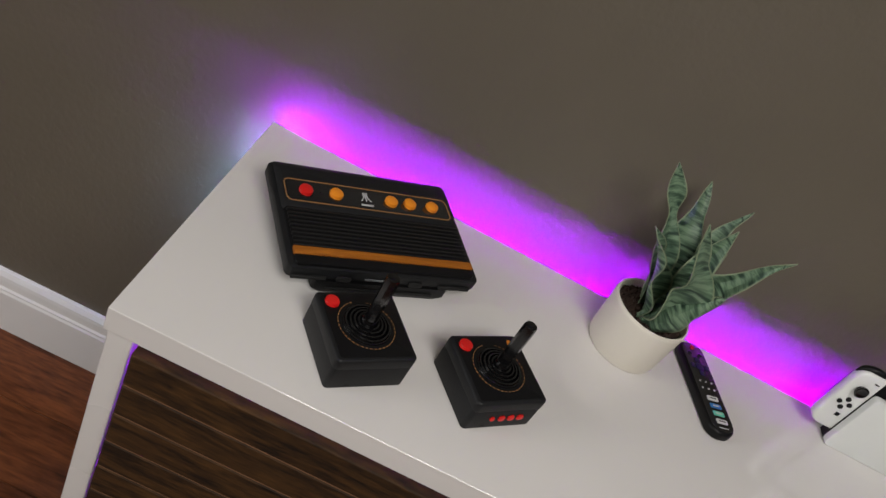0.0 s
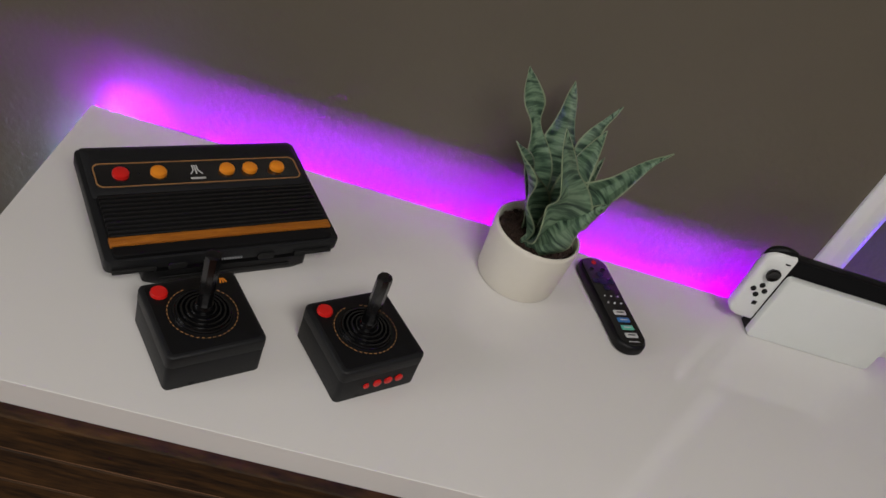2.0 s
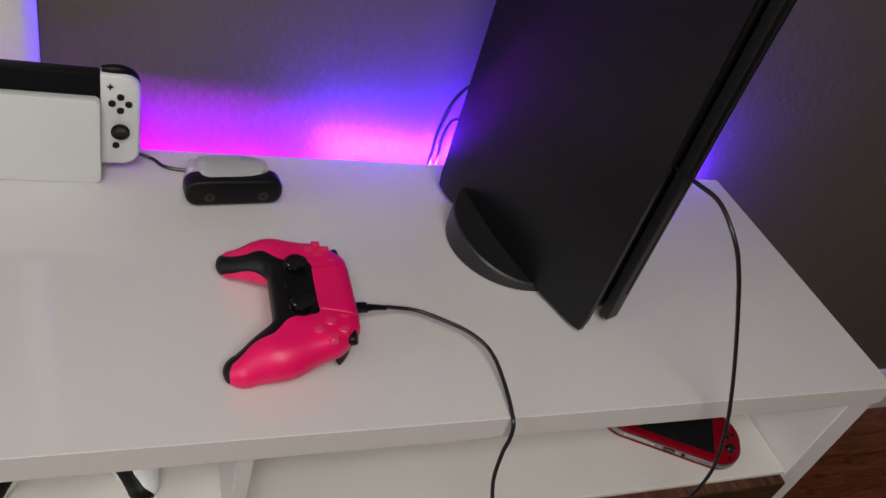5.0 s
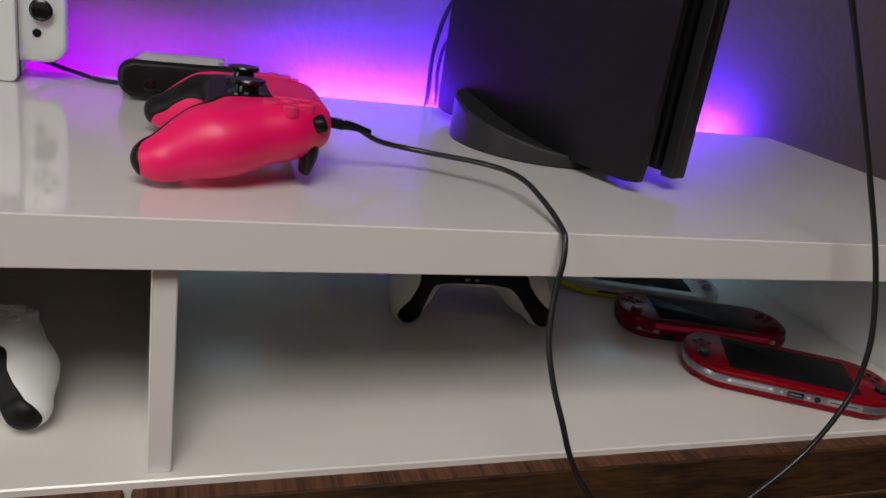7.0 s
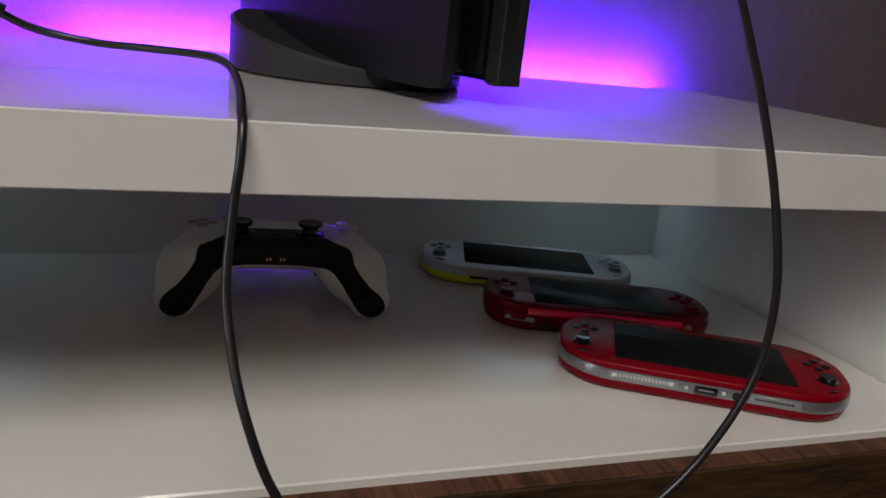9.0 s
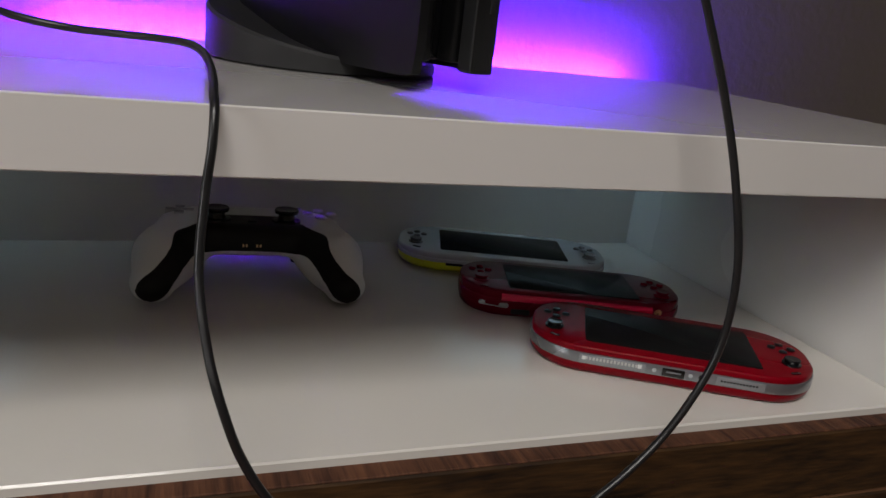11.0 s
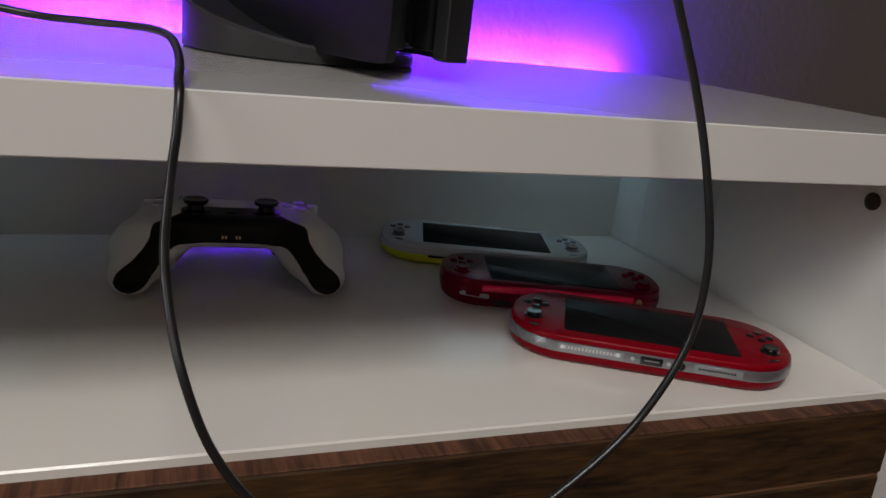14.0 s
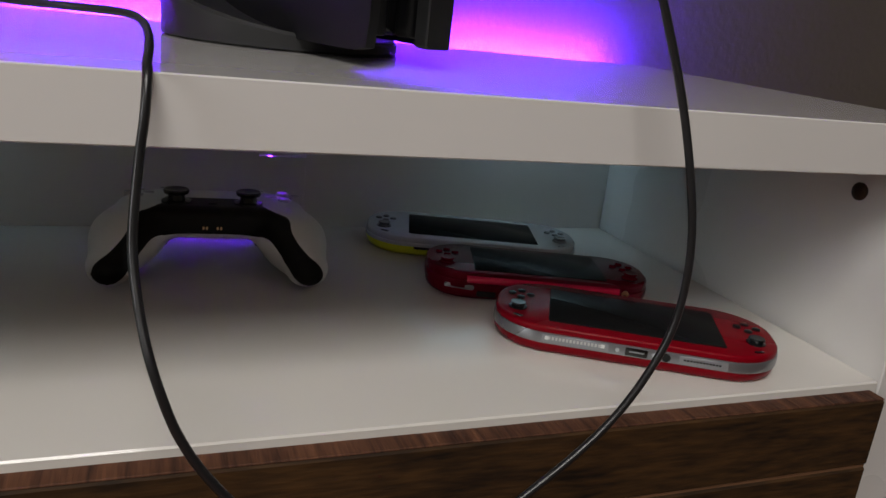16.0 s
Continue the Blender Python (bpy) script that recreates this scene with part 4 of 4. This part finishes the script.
for f, dz in ((0.96, 0.0), (1.0, 0.0015)):
    rings.append([(0.078 * f * math.cos(a), 0.078 * f * math.sin(a), dz) for a in [2 * math.pi * k / 48 for k in range(48)]])
for f, lift in ((1.0, 0.0), (0.975, 0.002), (0.90, 0.0005), (0.3, -0.002)):
    rings.append([(0.078 * f * math.cos(a), 0.078 * f * math.sin(a), 0.0065 + 0.030 * max(0.0, 0.5 + 0.5 * f * math.sin(a - 0.55)) ** 1.6 + lift) for a in [2 * math.pi * k / 48 for k in range(48)]])
loft(bm, rings)
ob = part("round_foot", bm, M_FOOT, tower, "round sloping foot")
ob.location = (0.0, 0.0145, 0.0)

# ---------------------------------------------------------------- cables
usb = Matrix(tower.matrix_world) @ Vector((-0.006, -0.104, 0.205))
cable = thing("charging_cable", I, "thin black charging cable hanging in a loop before the stand", "cable")
part("cord", tube(B(), [(1.2355, 0.1125, 0.681), (1.2541, 0.12, 0.6715), (1.2797, 0.119, 0.6675), (1.3023, 0.106, 0.6675), (1.3219, 0.091, 0.668), (1.3345, 0.074, 0.668), (1.3406, 0.057, 0.666), (1.3427, 0.036, 0.662), (1.3428, 0.016, 0.658), (1.342, 0.0015, 0.6545), (1.342, -0.0065, 0.6495), (1.341, -0.0115, 0.636), (1.3387, -0.014, 0.618), (1.3365, -0.022, 0.59), (1.339, -0.034, 0.566), (1.344, -0.045, 0.546), (1.353, -0.05, 0.522), (1.368, -0.052, 0.499), (1.394, -0.054, 0.472), (1.436, -0.055, 0.457), (1.474, -0.054, 0.464), (1.508, -0.051, 0.483), (1.541, -0.047, 0.507), (1.561, -0.045, 0.533), (1.5715, -0.044, 0.56), (1.5725, -0.043, 0.592), (1.5685, -0.038, 0.624), (1.5605, -0.03, 0.661), (1.5436, -0.022, 0.707), (1.514, -0.018, 0.766), (1.486, -0.018, 0.814), (1.467, -0.018, 0.845), (1.451, -0.012, 0.872), (1.445, 0.015, 0.888), (1.45, 0.052, 0.88), tuple(usb + Vector((0.004, -0.012, 0.001)))], 0.0019, 10, 7), M_CABLE, cable)
part("plug", slab(B(), 0.005, 0.0032, 0.002, 0.0, 0.02, 0.0008, 4, look((1.2040, 0.1065, H + 0.0355), (1.2675, 0.1148, H + 0.026)) @ pose(0, 0, -0.021)), M_BLACK, cable, "moulded black plug")
part("strain_relief", tube(B(), [(1.2265, .1090, .6835), (1.2335, .1102, .6822), (1.2445, .1122, .679)], lambda s: 0.0034 - 0.0013 * s, 10, 4), M_BLACK, cable)
part("plug", slab(B(), 0.0032, 0.005, 0.002, -0.002, 0.018, 0.0008, 4, look(tuple(usb), tuple(usb + Vector((-0.004, 0.03, 0))))), M_BLACK, cable, "moulded black plug")

cable2 = thing("power_cable", I, "black cables looping behind the tall console", "cable")
part("cord", tube(B(), [(1.372, .394, .60), (1.374, .393, .66), (1.372, .389, .70), (1.378, .384, .745), (1.392, .372, .775), (1.408, .345, .78)], 0.0026, 8, 7), M_CABLE, cable2)
part("cord", tube(B(), [(1.385, .396, .60), (1.384, .394, .66), (1.380, .389, .69), (1.384, .382, .72), (1.398, .360, .73), (1.405, .345, .73)], 0.0022, 8, 7), M_CABLE, cable2)
solo("dock_cable", tube(B(), [(1.000, .362, .67), (1.015, .372, .661), (1.045, .366, .6536), (1.058, .352, .6536), (1.075, .347, .6536), (1.098, .345, .656), (1.108, .338, .664)], 0.002, 8, 7), M_CABLE, I, "thin black cable lying behind the dock", "cable")


# ---------------------------------------------------------------- pocket consoles on the shelf
def handheld(m, L, Wd, T, back, rim, face, label, rim_z, keys, screen=(0.055, 0.031)):
    t = thing("pocket_console", m, label, "game console", "pocket consoles on the shelf")
    r = Wd / 2 * 0.86
    part("back_shell", slab(B(), L / 2 - 0.0006, Wd / 2 - 0.0006, r, 0, rim_z[0], 0.0004, 10, steps=3, bb=min(0.006, rim_z[0] * 0.8)), back, t)
    part("rim", slab(B(), L / 2, Wd / 2, r, rim_z[0], rim_z[1], 0.0004, 10), rim, t, "silver rim" if rim is M_SILVER else "")
    part("face", slab(B(), L / 2 - 0.0006, Wd / 2 - 0.0006, r, rim_z[1], T, min(0.002, (T - rim_z[1]) * 0.9), 10, steps=3, bb=0.0002), face, t)
    part("screen", slab(B(), screen[0], screen[1], 0.002, T - 0.0002, T + 0.0003, 0.0002, 3), M_SCREEN, t, "dark switched-off screen")
    kx = L / 2 - 0.0165
    for s in (-1, 1):
        part("thumb_stick", turned(B(), [(0.0062, T - 0.0002), (0.006, T + 0.0008), (0.0042, T + 0.0015), (0.0052, T + 0.003), (0.0048, T + 0.0038), (0.001, T + 0.0036)], 24, pose(s * (kx + 0.001), -0.014, 0)), keys, t)
        for dx, dy in ((0, .0062), (0, -.0062), (.0062, 0), (-.0062, 0)):
            part("round_button", turned(B(), [(0.0027, T - 0.0002), (0.0027, T + 0.001), (0.002, T + 0.0014), (0.0005, T + 0.0014)], 16, pose(s * kx + dx, 0.010 + dy, 0)), keys, t)
        part("small_key", slab(B(), 0.0035, 0.0012, 0.0011, T - 0.0002, T + 0.0006, 0.0002, 3, pose(s * kx, -0.029, 0, 0, 0, s * 25)), keys, t)
    return t


v1 = handheld(pose(1.6414, 0.0805, SHELF, 0, 0, -29), 0.182, 0.0835, 0.0186, M_CRED, M_SILVER, M_CRED, "candy red pocket console with a silver rim", (0.0075, 0.0145), M_GLOSS)
# fittings along its lower edge
e = -0.0835 / 2 - 0.0004
part("label_panel", box(B(), -0.058, -0.017, e, e + 0.002, 0.0085, 0.0136, 0.0002), M_RIMLAB, v1)
for k in range(15):
    part("printed_mark", box(B(), -0.054 + k * 0.0022, -0.0527 + k * 0.0022, e - 0.0003, e + 0.001, 0.0106, 0.0126, 0.0001), M_PRINT, v1, "small white printed bar")
for x in (-0.055, -0.0205):
    part("printed_mark", box(B(), x - 0.0012, x + 0.0012, e - 0.0003, e + 0.001, 0.0104, 0.0128, 0.0001), M_WHITE, v1)
part("port_frame", slab(B(), 0.0068, 0.0026, 0.0008, 0, 0.0012, 0.0003, 3, pose(0.0, e + 0.0006, 0.011, 90, 0, 0)), M_GLOSS, v1, "dark data port")
part("port_tongue", box(B(), -0.0045, 0.0045, e - 0.0008, e, 0.0108, 0.0118, 0.0001), M_SILVER, v1)
for x in (-0.0115, 0.0105):
    part("screw", turned(B(), [(0.0013, 0), (0.0013, 0.0004), (0.0006, 0.0006)], 14, pose(x, e + 0.0003, 0.011, 90, 0, 0)), M_GREYF, v1)
part("earphone_socket", turned(B(), [(0.0026, 0), (0.0026, 0.0008), (0.0016, 0.001)], 18, pose(0.018, e + 0.0004, 0.0108, 90, 0, 0)), M_DEEP, v1)
part("label_panel", box(B(), 0.026, 0.055, e, e + 0.002, 0.0085, 0.0136, 0.0002), M_RIMLAB, v1)
for k in range(12):
    part("printed_mark", box(B(), 0.0285 + k * 0.0019, 0.0298 + k * 0.0019, e - 0.0002, e + 0.001, 0.0105, 0.0117, 0.0001), M_GREYBLACK, v1, "small dark printed bar")

v2 = handheld(pose(1.620, 0.181, SHELF, 0, 0, -18), 0.169, 0.0714, 0.021, M_DRED, M_DRED, M_DRED, "deep red metallic pocket console", (0.009, 0.0145), M_DRED, (0.049, 0.028))
e2 = -0.0714 / 2
part("edge_bar", tube(B(), [(-0.055, e2 + 0.0002, 0.0160), (-0.02, e2 - 0.0010, 0.0166), (0.03, e2 - 0.0010, 0.0166), (0.056, e2 + 0.0002, 0.0160)], 0.0027, 10, 6), M_GLOSSRED, v2, "glossy red edge bar")
part("silver_edge", slab(B(), 0.011, 0.0018, 0.0016, -0.002, 0.001, 0.0005, 4, pose(-0.060, e2 + 0.0022, 0.0098, 90, 0, -14)), M_SILVER, v2, "silver edge")
part("port", slab(B(), 0.007, 0.002, 0.001, -0.001, 0.0008, 0.0003, 3, pose(-0.040, e2 + 0.0004, 0.0055, 90, 0, 0)), M_DEEP, v2)
part("strap_eye", turned(B(), [(0.0028, 0), (0.0028, 0.0008), (0.0014, 0.001), (0.0012, 0.0002)], 18, pose(0.0610, e2 + 0.0012, 0.0145, 90, 0, 14)), M_CONTACT, v2, "small brass eye")

v3 = handheld(pose(1.610, 0.287, SHELF, 0, 0, -18), 0.1836, 0.085, 0.0165, M_LIME, M_GREYF, M_GREYF, "pale grey pocket console with a lime back", (0.0085, 0.0115), M_SILVER)
part("edge_slot", box(B(), -0.05, -0.01, -0.0429, -0.04, 0.0065, 0.0085, 0.0002), M_GREYBLACK, v3)


# ---------------------------------------------------------------- game cases
def case(x, z, tone, block, bits, slip):
    t = thing("game_case", pose(x + slip, 0.040 + abs(slip), z), "dark plastic game case lying flat in a stack, printed spine", "game case", "stacked game cases")
    part("case", box(B(), 0, 0.170, 0, 0.132, 0, 0.0138, 0.001), M_GREYBLACK, t, "", False)
    part("spine_label", box(B(), 0.004, 0.166, -0.0004, 0.002, 0.0018, 0.0122, 0.0002), tone, t, "printed paper spine", False)
    part("spine_block", box(B(), block[0], block[1], -0.0008, 0.001, 0.0018, 0.0122, 0.0001), block[2], t, "coloured block", False)
    for x0, x1 in bits:
        part("spine_mark", box(B(), x0, x1, -0.0012, 0.001, 0.0058, 0.0084, 0.0001), M_PALE, t, "pale printed bar", False)
    part("spine_emblem", box(B(), 0.006, 0.014, -0.0013, 0.001, 0.004, 0.0105, 0.0001), M_PALE, t, "", False)


M_SPINE_D = mat("dark_spine_paper", (0.02, 0.017, 0.018), 0.35)
M_SPINE_W = mat("white_spine_paper", (0.42, 0.41, 0.40), 0.35)
M_SPINE_R = mat("red_spine_paper", (0.30, 0.014, 0.012), 0.35)
M_SPINE_B = mat("blue_spine_paper", (0.03, 0.09, 0.22), 0.35)
M_SPINE_M = mat("maroon_spine_paper", (0.06, 0.012, 0.014), 0.35)
rs = random.Random(9)
dark_tones = [M_SPINE_D, M_SPINE_M, M_SPINE_D, M_SPINE_D, M_SPINE_M, M_SPINE_D, M_SPINE_D, M_SPINE_M]
tones = [M_SPINE_M, M_SPINE_B, M_SPINE_W, M_SPINE_D, M_SPINE_M, M_SPINE_D, M_SPINE_D, M_SPINE_M]
blocks = [M_SPINE_R, M_SPINE_D, M_SPINE_R, M_SPINE_M, M_SPINE_B, M_SPINE_D, M_SPINE_B, M_SPINE_D]
for stack, x in ((0, 0.4985), (1, 0.672)):
    for k in range(8):
        tone = tones[k] if stack else dark_tones[k]
        block = blocks[k] if stack else (M_SPINE_D if tone is M_SPINE_M else M_SPINE_M)
        b0 = 0.016 if tone is M_SPINE_W else rs.uniform(0.02, 0.08)
        w0 = rs.uniform(0.05, 0.1)
        case(x, SHELF + 0.0003 + k * 0.0141, tone, (b0, min(b0 + rs.uniform(0.03, 0.05), 0.15), block), [(w0, w0 + 0.012), (w0 + 0.014, w0 + 0.03), (0.148, 0.152), (0.155, 0.159)], rs.uniform(-0.0025, 0.0025))

# ---------------------------------------------------------------- floor boards
floor = solo("floor", box(B(), X0, X1, Y0, WALL, -0.06, -0.012, 0.001), M_DEEP, I, "reddish brown wooden plank floor", "floor", kind="structure", smooth=False)
rs = random.Random(2)
PW, PL = 0.127, 1.3
plank = mesh_from("plank", box(B(), -PL / 2 + 0.0006, PL / 2 - 0.0006, -PW / 2 + 0.0006, PW / 2 - 0.0006, -0.0115, 0.0, 0.0012), M_FLOOR)
y = WALL - PW / 2
while y > Y0:
    x = X0 + rs.uniform(0, PL) - PL / 2
    while x < X1 + PL / 2:
        x0, x1 = max(X0, x - PL / 2), min(X1, x + PL / 2)
        if x1 - x0 > 0.03:
            ob = new("plank", plank)
            ob.location = ((x0 + x1) / 2, y, 0)
            ob.scale = ((x1 - x0) / PL, 1, 1)
            ob.parent = floor
        x += PL
    y -= PW
